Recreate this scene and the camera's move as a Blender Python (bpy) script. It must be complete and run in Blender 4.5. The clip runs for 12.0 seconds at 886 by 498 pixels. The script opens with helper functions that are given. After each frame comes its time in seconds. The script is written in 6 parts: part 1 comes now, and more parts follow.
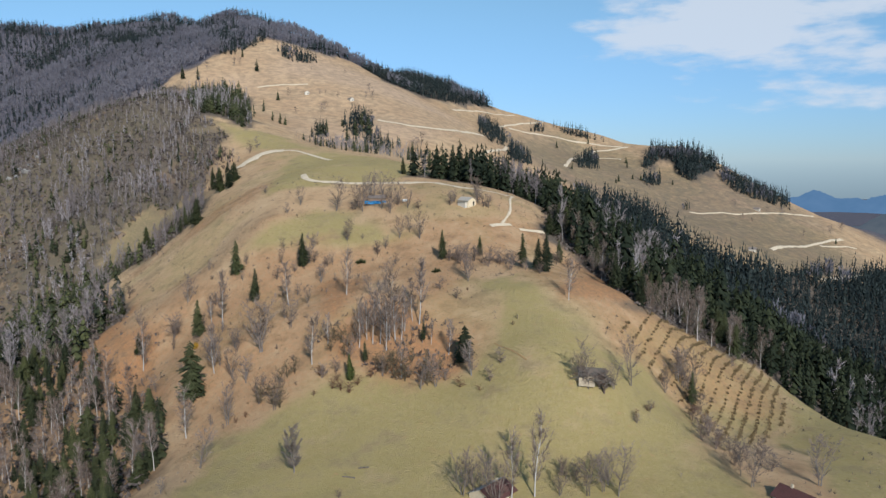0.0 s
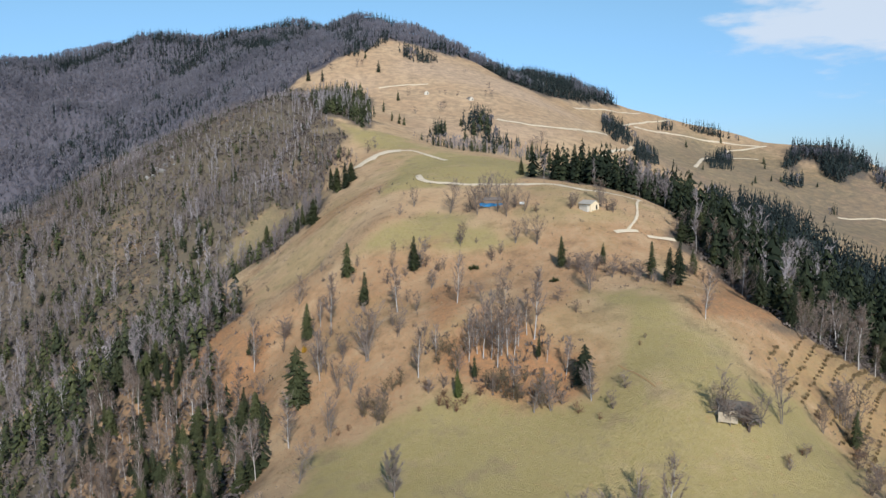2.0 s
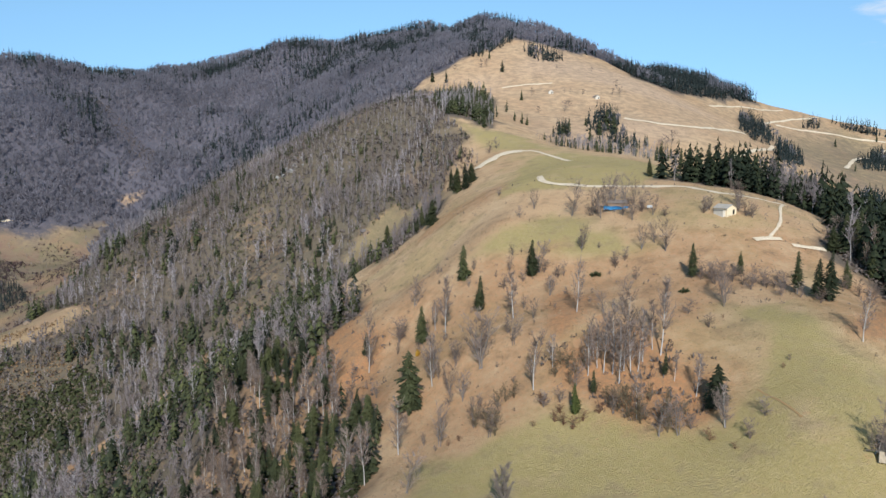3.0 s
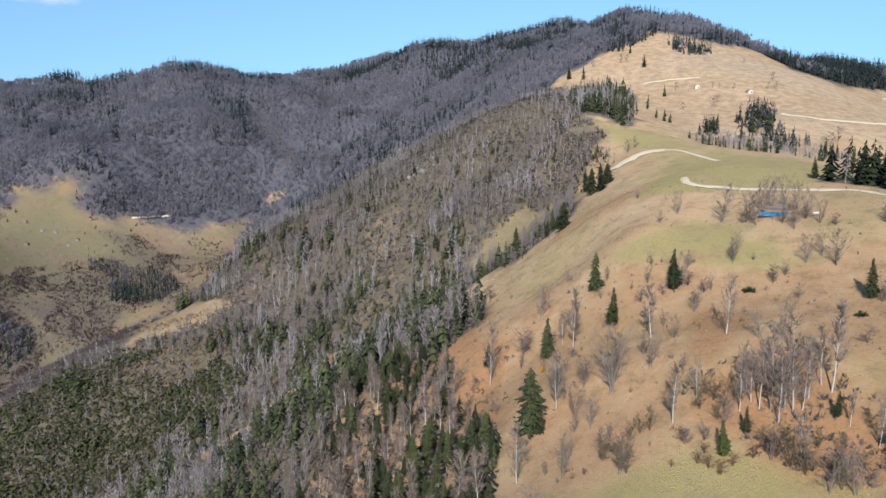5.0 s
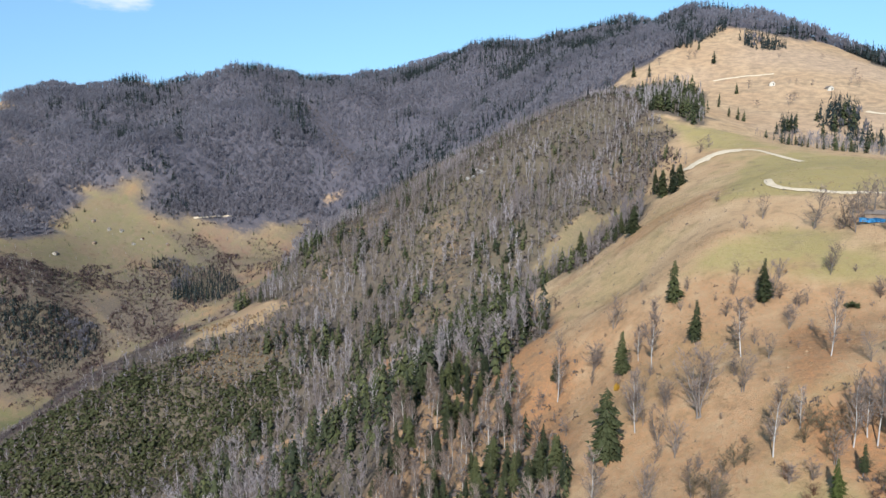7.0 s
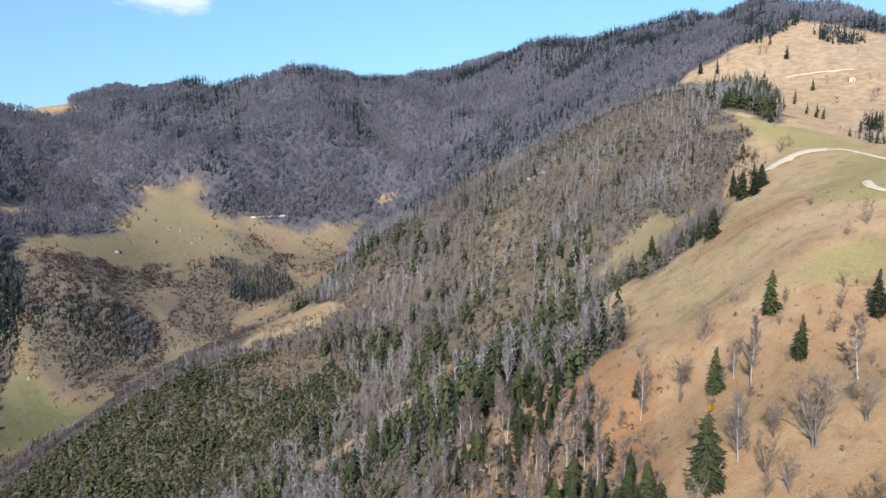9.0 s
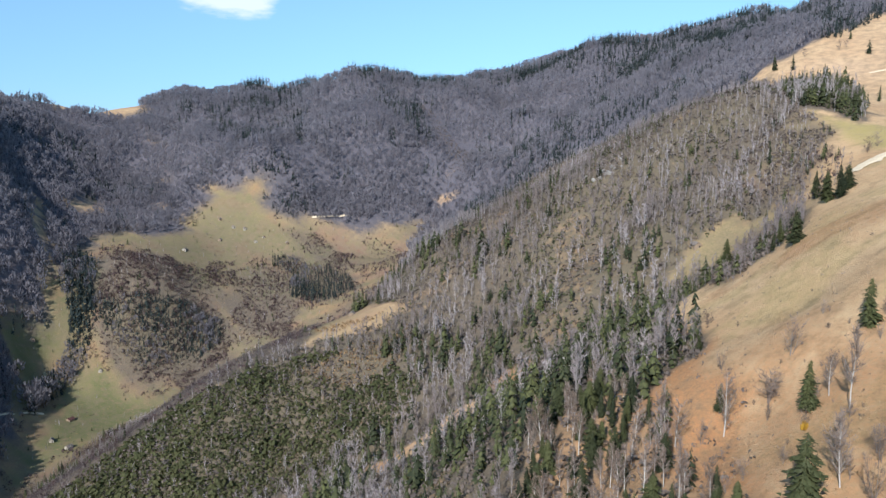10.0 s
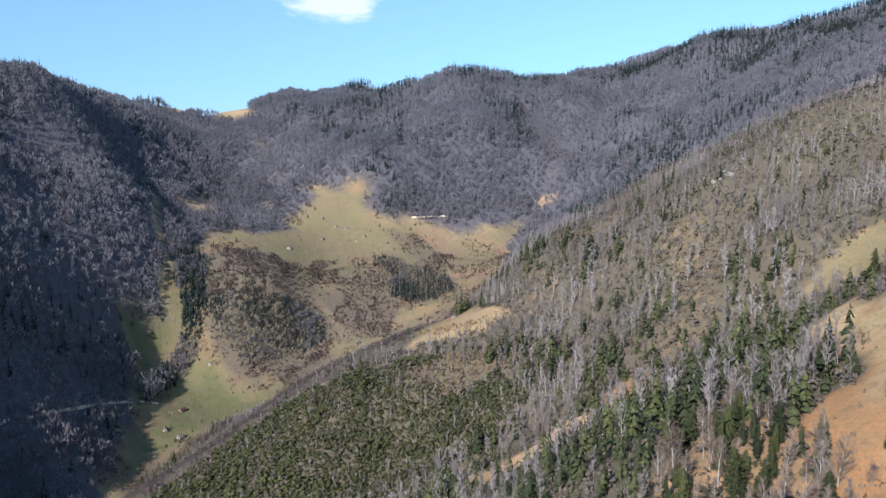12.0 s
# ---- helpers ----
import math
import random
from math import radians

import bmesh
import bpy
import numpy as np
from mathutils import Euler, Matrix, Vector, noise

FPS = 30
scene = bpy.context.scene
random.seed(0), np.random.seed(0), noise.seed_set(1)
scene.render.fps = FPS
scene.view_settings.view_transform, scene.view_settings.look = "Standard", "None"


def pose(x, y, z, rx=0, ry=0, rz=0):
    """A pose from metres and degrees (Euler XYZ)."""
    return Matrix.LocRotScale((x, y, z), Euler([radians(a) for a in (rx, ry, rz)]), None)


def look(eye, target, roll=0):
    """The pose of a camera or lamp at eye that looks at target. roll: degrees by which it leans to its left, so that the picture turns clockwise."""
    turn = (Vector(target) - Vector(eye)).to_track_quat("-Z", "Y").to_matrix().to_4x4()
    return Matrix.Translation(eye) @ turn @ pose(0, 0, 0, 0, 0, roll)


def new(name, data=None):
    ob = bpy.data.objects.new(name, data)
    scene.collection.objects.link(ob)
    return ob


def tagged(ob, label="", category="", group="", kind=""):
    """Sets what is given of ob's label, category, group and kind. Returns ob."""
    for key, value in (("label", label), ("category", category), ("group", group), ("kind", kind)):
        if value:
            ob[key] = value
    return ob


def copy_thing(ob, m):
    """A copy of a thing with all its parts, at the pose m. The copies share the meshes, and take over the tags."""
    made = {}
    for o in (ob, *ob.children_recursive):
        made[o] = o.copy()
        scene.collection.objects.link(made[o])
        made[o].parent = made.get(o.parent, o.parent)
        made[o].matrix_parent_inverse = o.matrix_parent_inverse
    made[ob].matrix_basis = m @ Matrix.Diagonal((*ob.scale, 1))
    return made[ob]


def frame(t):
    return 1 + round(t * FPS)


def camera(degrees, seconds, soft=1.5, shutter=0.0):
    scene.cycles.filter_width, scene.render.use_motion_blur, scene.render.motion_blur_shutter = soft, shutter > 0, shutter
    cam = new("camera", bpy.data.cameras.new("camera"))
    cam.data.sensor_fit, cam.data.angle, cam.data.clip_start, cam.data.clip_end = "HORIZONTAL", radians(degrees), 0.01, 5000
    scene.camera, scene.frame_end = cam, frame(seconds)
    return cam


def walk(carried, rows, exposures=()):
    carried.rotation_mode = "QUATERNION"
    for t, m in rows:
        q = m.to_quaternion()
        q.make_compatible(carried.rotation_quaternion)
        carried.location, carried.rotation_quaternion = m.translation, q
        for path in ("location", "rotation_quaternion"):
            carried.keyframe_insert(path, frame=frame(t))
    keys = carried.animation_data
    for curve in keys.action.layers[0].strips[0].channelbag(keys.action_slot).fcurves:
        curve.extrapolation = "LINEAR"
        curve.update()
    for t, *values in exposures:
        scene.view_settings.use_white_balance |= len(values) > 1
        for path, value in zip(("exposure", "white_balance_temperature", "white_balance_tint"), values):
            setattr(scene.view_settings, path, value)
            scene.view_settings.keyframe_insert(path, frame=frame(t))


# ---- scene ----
# The camera: a small drone that flies ahead along a spur and swings to its left.
cam = camera(64.1, 12.0, soft=1.4)
PATH = [
    (0, pose(-1.51, -13.18, 300.00, 82.78, 0, -6.20)),
    (0.5, pose(-1.00, -8.79, 300.00, 82.78, 0, -4.17)),
    (1, pose(-0.39, -4.43, 299.99, 82.79, 0, -2.07)),
    (1.5, pose(0.00, 0.00, 300.00, 82.80, 0, -0.00)),
    (2, pose(0.12, 4.51, 300.03, 82.79, 0, 3.38)),
    (2.5, pose(0.23, 9.08, 300.06, 82.81, 0, 8.62)),
    (3, pose(0.31, 13.65, 300.07, 82.83, 0, 13.25)),
    (3.5, pose(0.24, 18.18, 300.07, 82.85, 0, 17.23)),
    (3.7, pose(0.10, 20.01, 300.06, 82.82, 0, 18.62)),
    (5.3, pose(-3.55, 33.68, 299.95, 82.86, 0, 24.76)),
    (5.5, pose(-4.35, 35.12, 299.93, 82.88, 0, 25.18)),
    (6, pose(-6.68, 38.28, 299.87, 82.90, 0, 26.11)),
    (6.5, pose(-9.27, 41.19, 299.80, 82.91, 0, 27.22)),
    (7, pose(-12.05, 43.96, 299.73, 82.91, 0, 28.55)),
    (8.8, pose(-24.49, 51.49, 299.62, 82.92, 0, 31.97)),
    (9, pose(-26.03, 52.17, 299.61, 82.93, 0, 32.59)),
    (9.5, pose(-29.94, 53.79, 299.61, 82.94, 0, 36.18)),
    (10, pose(-33.88, 55.26, 299.63, 82.95, 0, 37.16)),
    (10.5, pose(-37.99, 56.53, 299.68, 82.95, 0, 38.81)),
    (11, pose(-42.24, 57.71, 299.75, 82.96, 0, 41.20)),
    (11.5, pose(-46.60, 58.72, 299.83, 82.96, 0, 42.63)),
    (12, pose(-50.95, 59.71, 299.92, 82.97, 0, 44.72)),
]
# its automatic exposure opens as the dark woods fill the view
walk(cam, PATH, exposures=[(0, -0.16, 6200, 10), (1.5, -0.1, 6200, 10), (3, 0.06, 6200, 10), (6.5, 0.27, 6200, 10), (9.5, 0.4, 6200, 10), (12, 0.5, 6200, 10)])

# ---- light: a clear early-spring day, the sun behind the camera ----
SUN_AZ, SUN_EL = 168.0, 31.0
world = bpy.data.worlds.new("world")
scene.world = world
world.use_nodes = True


def build_world():
    nt = world.node_tree
    nt.nodes.clear()
    N, K = nt.nodes.new, nt.links.new
    out, bg, sky = N("ShaderNodeOutputWorld"), N("ShaderNodeBackground"), N("ShaderNodeTexSky")
    sky.sky_type, sky.sun_disc = "NISHITA", False
    sky.sun_elevation, sky.sun_rotation = radians(SUN_EL), radians(SUN_AZ)
    sky.altitude, sky.air_density, sky.dust_density, sky.ozone_density = 900, 1.2, 0.0, 3.0
    bg.inputs["Strength"].default_value = 0.1
    geo, sep = N("ShaderNodeTexCoord"), N("ShaderNodeSeparateXYZ")
    K(geo.outputs["Generated"], sep.inputs[0])

    def maths(op, a, b=None):
        n = N("ShaderNodeMath")
        n.operation = op
        for i, v in enumerate((a, b)):
            if v is None:
                continue
            if isinstance(v, (int, float)):
                n.inputs[i].default_value = v
            else:
                K(v, n.inputs[i])
        return n.outputs[0]

    # Fair-weather clouds: a noise field in azimuth and height, kept to two banks.
    az = maths("ARCTAN2", sep.outputs[0], sep.outputs[1])
    el = maths("ARCSINE", sep.outputs[2])
    pos = N("ShaderNodeCombineXYZ")
    K(maths("MULTIPLY", az, 5.0), pos.inputs[0])
    K(maths("MULTIPLY", el, 16.0), pos.inputs[1])
    noise_tex = N("ShaderNodeTexNoise")
    noise_tex.inputs["Scale"].default_value = 2.2
    noise_tex.inputs["Detail"].default_value = 7.0
    noise_tex.inputs["Roughness"].default_value = 0.55
    K(pos.outputs[0], noise_tex.inputs["Vector"])
    total = None
    for a0, e0, wa, we, top in CLOUDS:
        da = maths("DIVIDE", maths("SUBTRACT", az, radians(a0)), radians(wa))
        de = maths("DIVIDE", maths("SUBTRACT", el, radians(e0)), radians(we))
        r2 = maths("ADD", maths("MULTIPLY", da, da), maths("MULTIPLY", de, de))
        m = maths("MULTIPLY", maths("MAXIMUM", maths("SUBTRACT", 1.0, r2), 0.0), top)
        total = m if total is None else maths("MAXIMUM", total, m)
    cloud = maths("ADD", total, maths("MULTIPLY", maths("SUBTRACT", noise_tex.outputs["Fac"], 0.5), 1.5))
    soft = N("ShaderNodeMapRange")
    soft.interpolation_type = "SMOOTHSTEP"
    K(cloud, soft.inputs["Value"])
    soft.inputs["From Min"].default_value, soft.inputs["From Max"].default_value = 0.32, 0.75
    gate = N("ShaderNodeMapRange")
    K(total, gate.inputs["Value"])
    gate.inputs["From Max"].default_value = 0.25
    cover = maths("MULTIPLY", maths("MULTIPLY", soft.outputs[0], gate.outputs[0]), 0.8)
    mix = N("ShaderNodeMix")
    mix.data_type = "RGBA"
    K(cover, mix.inputs["Factor"])
    tint = N("ShaderNodeMix")
    tint.data_type, tint.blend_type = "RGBA", "MULTIPLY"
    tint.inputs["Factor"].default_value = 1.0
    K(sky.outputs[0], tint.inputs["A"])
    # the haze towards the horizon is bluer than the bare sky model
    low = N("ShaderNodeMapRange")
    low.interpolation_type = "SMOOTHSTEP"
    K(el, low.inputs["Value"])
    low.inputs["From Min"].default_value, low.inputs["From Max"].default_value = radians(-4), radians(18)
    haze = N("ShaderNodeMix")
    haze.data_type = "RGBA"
    K(low.outputs[0], haze.inputs["Factor"])
    haze.inputs["A"].default_value, haze.inputs["B"].default_value = SKY_HAZE, SKY_TINT
    K(haze.outputs["Result"], tint.inputs["B"])
    K(tint.outputs["Result"], mix.inputs["A"])
    mix.inputs["B"].default_value = CLOUD_WHITE
    K(mix.outputs["Result"], bg.inputs["Color"])
    K(bg.outputs[0], out.inputs[0])


# azimuth from +y towards +x, height, half widths, all in degrees; density
CLOUDS = [(27.5, 9.8, 14.0, 4.0, 0.92), (36.0, 6.6, 17.0, 4.8, 0.58), (-53.5, 12.4, 5.0, 2.7, 1.0)]
SKY_TINT, SKY_HAZE = (1.13, 1.3, 1.22, 1.0), (0.42, 0.66, 1.22, 1.0)
CLOUD_WHITE = (7.6, 8.1, 8.8, 1.0)
build_world()

sun = new("sun", bpy.data.lights.new("sun", "SUN"))
sun.data.energy, sun.data.angle, sun.data.color = 4.7, radians(0.5), (1.0, 0.95, 0.88)
to_sun = Vector((math.sin(radians(SUN_AZ)) * math.cos(radians(SUN_EL)), math.cos(radians(SUN_AZ)) * math.cos(radians(SUN_EL)), math.sin(radians(SUN_EL))))
sun.matrix_world = look(to_sun * 100, (0, 0, 0))

# ---- the lie of the land: crests, slopes and valley floors that the ground runs through (x, y, height) ----
SPUR_MEADOW = [
    (51, 151, 225), (-50, 157, 218), (-21, 172, 221), (29, 180, 235), (55, 183, 248), (28, 198, 238), (-37, 202, 223), (-49, 202, 220), (-20, 206, 234), (51, 220, 258), (-41, 223, 227), (-39, 238, 242), (-10, 239, 252), (44, 243, 257), (56, 289, 271), (42, 306, 278), (-4, 314, 272), (56, 330, 283), (-73, 370, 272), (5, 372, 287), (21, 404, 294),
]
SPUR_CREST = [
    (-32, 479, 299), (-77, 529, 305), (-108, 610, 324),
]
SPUR_RIGHT = [
    (95, 132, 224), (152, 173, 218), (71, 173, 238), (87, 179, 225), (106, 186, 220), (123, 186, 216), (112, 201, 220), (107, 211, 232), (131, 218, 222), (141, 224, 217), (95, 227, 251), (122, 240, 231), (201, 254, 185), (89, 262, 252), (127, 304, 247), (197, 314, 207), (114, 390, 266),
]
LEFT_SLOPE = [
    (-323, 339, 105), (-164, 402, 222), (-256, 408, 161),
]
LEFT_CREST = [
    (-392, 584, 224), (-432, 588, 229), (-220, 590, 287), (-159, 607, 319), (-496, 609, 194), (-225, 609, 307), (-284, 614, 292), (-359, 624, 267), (-224, 639, 316), (-205, 665, 352), (-390, 684, 268), (-166, 698, 356), (-408, 746, 293), (-498, 755, 247),
]
SHOULDER = [
    (-546, 251, 60), (-425, 355, 109), (-456, 355, 127), (-379, 365, 94), (-316, 379, 116), (-433, 388, 132), (-383, 396, 124), (-607, 401, 74), (-333, 406, 120), (-381, 410, 126), (-351, 419, 134), (-558, 419, 113), (-411, 425, 145), (-313, 435, 158), (-328, 435, 152), (-463, 438, 156), (-375, 462, 161), (-403, 492, 181),
]
DOME = [
    (-44, 658, 314), (16, 739, 335), (93, 754, 325), (-59, 796, 351), (-226, 866, 378), (-125, 867, 383), (-200, 902, 404), (-17, 905, 393), (86, 944, 367), (-74, 1028, 440), (-3, 1082, 435), (-152, 1084, 481),
]
FAR_RIGHT = [
    (381, 745, 220), (455, 747, 206), (286, 842, 262), (428, 868, 233), (371, 928, 271), (255, 1019, 318), (353, 1094, 302), (660, 1096, 244), (197, 1110, 371),
]
BACK_RIDGE = [
    (-1528, 662, 410), (-1642, 851, 403), (-1618, 939, 406), (-1043, 1302, 462), (-934, 1384, 464), (-15, 1410, 461), (-471, 1650, 588), (-775, 1711, 580), (-698, 1719, 567),
]
BACK_FACE = [
    (-1212, 666, 247), (-1178, 745, 277), (-1002, 816, 321), (-1076, 844, 317), (-484, 921, 258), (-887, 944, 275), (-659, 1013, 249), (-1098, 1019, 380), (-759, 1024, 247), (-461, 1042, 350), (-921, 1135, 382), (-717, 1218, 381), (-886, 1272, 412), (-635, 1294, 405),
]
VALLEY = [
    (-690, 296, 11), (-710, 373, 22), (-788, 393, 26), (-897, 410, 84), (-894, 453, 101), (-841, 455, 56), (-795, 465, 27), (-719, 478, 36), (-869, 535, 154), (-788, 555, 54), (-559, 598, 128), (-764, 617, 77), (-762, 703, 120), (-833, 719, 146), (-912, 742, 188), (-1010, 757, 256), (-766, 837, 158), (-753, 928, 196),
]
LEFT_MOUNTAIN = [
    (-714, 228, 68), (-898, 276, 190), (-872, 326, 119), (-838, 329, 68), (-1081, 385, 278), (-947, 393, 196), (-1120, 558, 242),    (-1175, 389, 388), (-1137, 411, 342), (-1078, 425, 288), (-981, 423, 230), (-1200, 462, 348), (-1168, 490, 298), (-1104, 497, 240), (-992, 474, 196),
]
RIGHT_VALLEY = [
    (262, 330, 165), (360, 400, 125), (210, 480, 215), (300, 520, 165), (420, 560, 150), (240, 620, 225),
]
SPUR_FLANK = [
    (-72, 204, 207), (-63, 231, 225), (-97, 236, 202), (-117, 240, 192), (-108, 250, 208), (-96, 256, 207), (-128, 263, 194), (-106, 271, 212), (-88, 271, 213), (-80, 282, 230), (-137, 296, 209), (-87, 296, 237),
]
SPUR_BROW = [
    (-33, 259, 244), (-60, 271, 239), (-37, 276, 250), (0, 278, 255), (-44, 331, 278), (-32, 334, 270), (-37, 386, 289),
]
UPPER_SLOPE = [
    (-230, 451, 193), (-244, 457, 199), (-275, 458, 186), (-181, 462, 214), (-291, 468, 182), (-100, 477, 281), (-221, 487, 226), (-144, 489, 247), (-356, 492, 176), (-243, 501, 227), (-319, 514, 204), (-157, 518, 263), (-370, 519, 193), (-467, 521, 170), (-217, 522, 256), (-498, 523, 159), (-309, 529, 225), (-249, 537, 234), (-389, 539, 208), (-151, 545, 282), (-291, 547, 238), (-184, 549, 276), (-345, 554, 234),
]
LOWER_SLOPE = [
    (-145, 255, 185), (-174, 264, 174), (-155, 276, 194), (-177, 304, 191), (-86, 318, 244), (-118, 322, 224), (-82, 338, 246), (-230, 342, 166), (-170, 343, 203), (-188, 350, 190), (-156, 366, 216), (-126, 390, 237), (-205, 412, 197), (-151, 435, 231),
]
SKYLINE_WEST = [
    (-1304, 350, 437), (-1260, 393, 433), (-1303, 472, 413), (-1436, 620, 404), (-1636, 701, 422), (-1497, 759, 397), (-1533, 880, 416), (-1522, 947, 427), (-1567, 1033, 459), (-1442, 1068, 460), (-1203, 1179, 474), (-1339, 1196, 477), (-1153, 1239, 502), (-1331, 1261, 489), (-1136, 1298, 501), (-1129, 1438, 496), (-1076, 1449, 493), (-1038, 1476, 495), (-999, 1533, 505), (-977, 1582, 512), (-920, 1609, 535),
]
SKYLINE_EAST = [
    (613, 949, 234), (592, 1018, 258), (524, 1108, 319), (819, 1109, 187), (35, 1120, 422), (140, 1152, 410), (-33, 1153, 462), (499, 1163, 322), (86, 1182, 432), (38, 1184, 429), (214, 1190, 386), (475, 1207, 324), (894, 1212, 177), (311, 1218, 366), (150, 1232, 418), (427, 1250, 343), (49, 1520, 469), (-13, 1537, 488),
]
SKYLINE = [
    (-96, 1173, 494), (-205, 1475, 576), (-813, 1500, 519), (-333, 1501, 567), (-770, 1559, 559), (-422, 1561, 584), (-690, 1568, 560), (-624, 1568, 555), (-487, 1568, 583), (-851, 1571, 530), (-367, 1573, 582), (-554, 1576, 569), (-271, 1611, 603), (-755, 1651, 577),
]
BEYOND_NEAR = [
    (-1300, -400, 400), (0, -300, 130), (-500, -300, 40), (400, -300, 130), (900, -300, 70), (-1400, 0, 360), (150, 60, 210), (-150, 60, 150), (-1150, 60, 420), (-400, 100, 20), (300, 150, 150), (-700, 150, 0), (-100, 160, 185), (-2200, 200, 360), (500, 300, 150), (900, 300, 100), (-1270, 360, 432), (1300, 400, 50), (-1248, 406, 429),
]
# ridge outside the view, its heights set so its shade edge crosses the valley
UNSEEN_RIDGE = [
    (-1000, 60, 420), (-873, 20, 360), (-864, 50, 333), (-854, 80, 298), (-845, 105, 262), (-835, 125, 228), (-815, 140, 190), (-770, 120, 168), (-712, 90, 156), (-602, 40, 146), (-520, -40, 130), (-880, -120, 250), (-700, -120, 120), (-1050, -120, 330),
]
BEYOND_FAR = [
    (-1700, 600, 420), (-1503, 607, 422), (780, 780, 130), (-2300, 1000, 360), (1200, 1000, 100), (-1110, 1465, 497), (1000, 1500, 140), (-1010, 1542, 508), (500, 1800, 240), (-2300, 1900, 350), (-1500, 2100, 360), (0, 2100, 360), (1000, 2400, 80), (-700, 2500, 380), (-1500, 3000, 250), (200, 3000, 200),
]

LAND = [UNSEEN_RIDGE, SPUR_MEADOW, SPUR_CREST, SPUR_RIGHT, LEFT_SLOPE, LEFT_CREST, SHOULDER, DOME, FAR_RIGHT, BACK_RIDGE, BACK_FACE, VALLEY, LEFT_MOUNTAIN, RIGHT_VALLEY, SPUR_FLANK, SPUR_BROW, UPPER_SLOPE, LOWER_SLOPE, SKYLINE_WEST, SKYLINE_EAST, SKYLINE, BEYOND_NEAR, BEYOND_FAR]


LATTICE = np.random.RandomState(7).rand(256, 256)


def smooth(v, a, b):
    t = np.clip((v - a) / (b - a), 0, 1)
    return t * t * (3 - 2 * t)


def value_noise(x, y, size, shift=0):
    """Smooth random values from 0 to 1 with features of the given size in metres."""
    u, v = np.asarray(x) / size + 37.3 * shift, np.asarray(y) / size + 11.7 * shift
    i, j = np.floor(u).astype(int), np.floor(v).astype(int)
    fu, fv = u - i, v - j
    fu, fv = fu * fu * (3 - 2 * fu), fv * fv * (3 - 2 * fv)
    g = lambda a, b: LATTICE[a % 256, b % 256]
    return (g(i, j) * (1 - fu) + g(i + 1, j) * fu) * (1 - fv) + (g(i, j + 1) * (1 - fu) + g(i + 1, j + 1) * fu) * fv


def relief(x, y):
    """Hollows, ribs and ravines that ride on the broad lie of the land."""
    far = np.clip(np.hypot(x, y - 50) / 600, 0.35, 3)
    z = (value_noise(x, y, 90, 1) - 0.5) * 5 * np.clip(far - 0.4, 0, 2.5) + (value_noise(x, y, 34, 2) - 0.5) * 2.2 * np.minimum(far, 1.5)
    z = z + (value_noise(x, y, 190, 7) - 0.5) * 20 * np.clip(far - 1.2, 0, 1)
    ravine = np.abs(2 * value_noise(x + 0.35 * y, y - 0.2 * x, 150, 17) - 1)
    z = z + (ravine - 0.5) * 46 * smooth(y - 0.55 * x, 1050, 1500)
    return z + (value_noise(x, y, 11, 3) - 0.5) * 0.7 + (value_noise(x, y, 4, 4) - 0.5) * 0.25


def fit_land(points, slack=3.5e-4):
    """A smooth sheet through the given heights, stiff as a thin plate."""
    c = np.array(points, float)
    xy, n = c[:, :2] / 1000, len(points)
    d = ((xy[:, None] - xy[None]) ** 2).sum(-1)
    a = np.zeros((n + 3, n + 3))
    a[:n, :n] = np.where(d > 0, d * np.log(d + 1e-20), 0) / 2 + slack * np.eye(n)
    a[:n, n:] = np.c_[np.ones(n), xy]
    a[n:, :n] = a[:n, n:].T
    return xy, np.linalg.solve(a, np.r_[c[:, 2] - relief(c[:, 0], c[:, 1]), 0, 0, 0])


LAND_XY, LAND_W = fit_land([p for line in LAND for p in line])


def height(x, y):
    x, y = np.asarray(x, float), np.asarray(y, float)
    q = np.stack([x.ravel(), y.ravel()], 1) / 1000
    z = np.empty(len(q))
    for i in range(0, len(q), 20000):
        s = q[i : i + 20000]
        d = ((s[:, None] - LAND_XY[None]) ** 2).sum(-1)
        z[i : i + 20000] = (np.where(d > 0, d * np.log(d + 1e-20), 0) / 2) @ LAND_W[:-3] + np.c_[np.ones(len(s)), s] @ LAND_W[-3:]
    z = z.reshape(x.shape) + relief(x, y)
    return z + (20 - z) * smooth(np.hypot(x + 400, y - 500), 2300, 3200)


def stand_noise(x, y):
    """Where trees stand thick (high) and where glades open (low)."""
    return value_noise(x, y, 26, 14) * 0.6 + value_noise(x, y, 70, 15) * 0.4


def ground_at(x, y):
    return float(height(np.array([x]), np.array([y]))[0])


def inside(poly, x, y):
    """Signed distance to a closed line on the plan, positive within it."""
    p = np.array(poly, float)
    a, b = p, np.roll(p, -1, 0)
    best, within = np.full(np.shape(x), 1e9), np.zeros(np.shape(x), bool)
    for (ax, ay), (bx, by) in zip(a, b):
        ex, ey = bx - ax, by - ay
        t = np.clip(((x - ax) * ex + (y - ay) * ey) / (ex * ex + ey * ey + 1e-9), 0, 1)
        best = np.minimum(best, np.hypot(x - ax - t * ex, y - ay - t * ey))
        within ^= ((ay > y) != (by > y)) & (x < ex * (y - ay) / (ey + (ey == 0) * 1e-9) + ax)
    return np.where(within, best, -best)


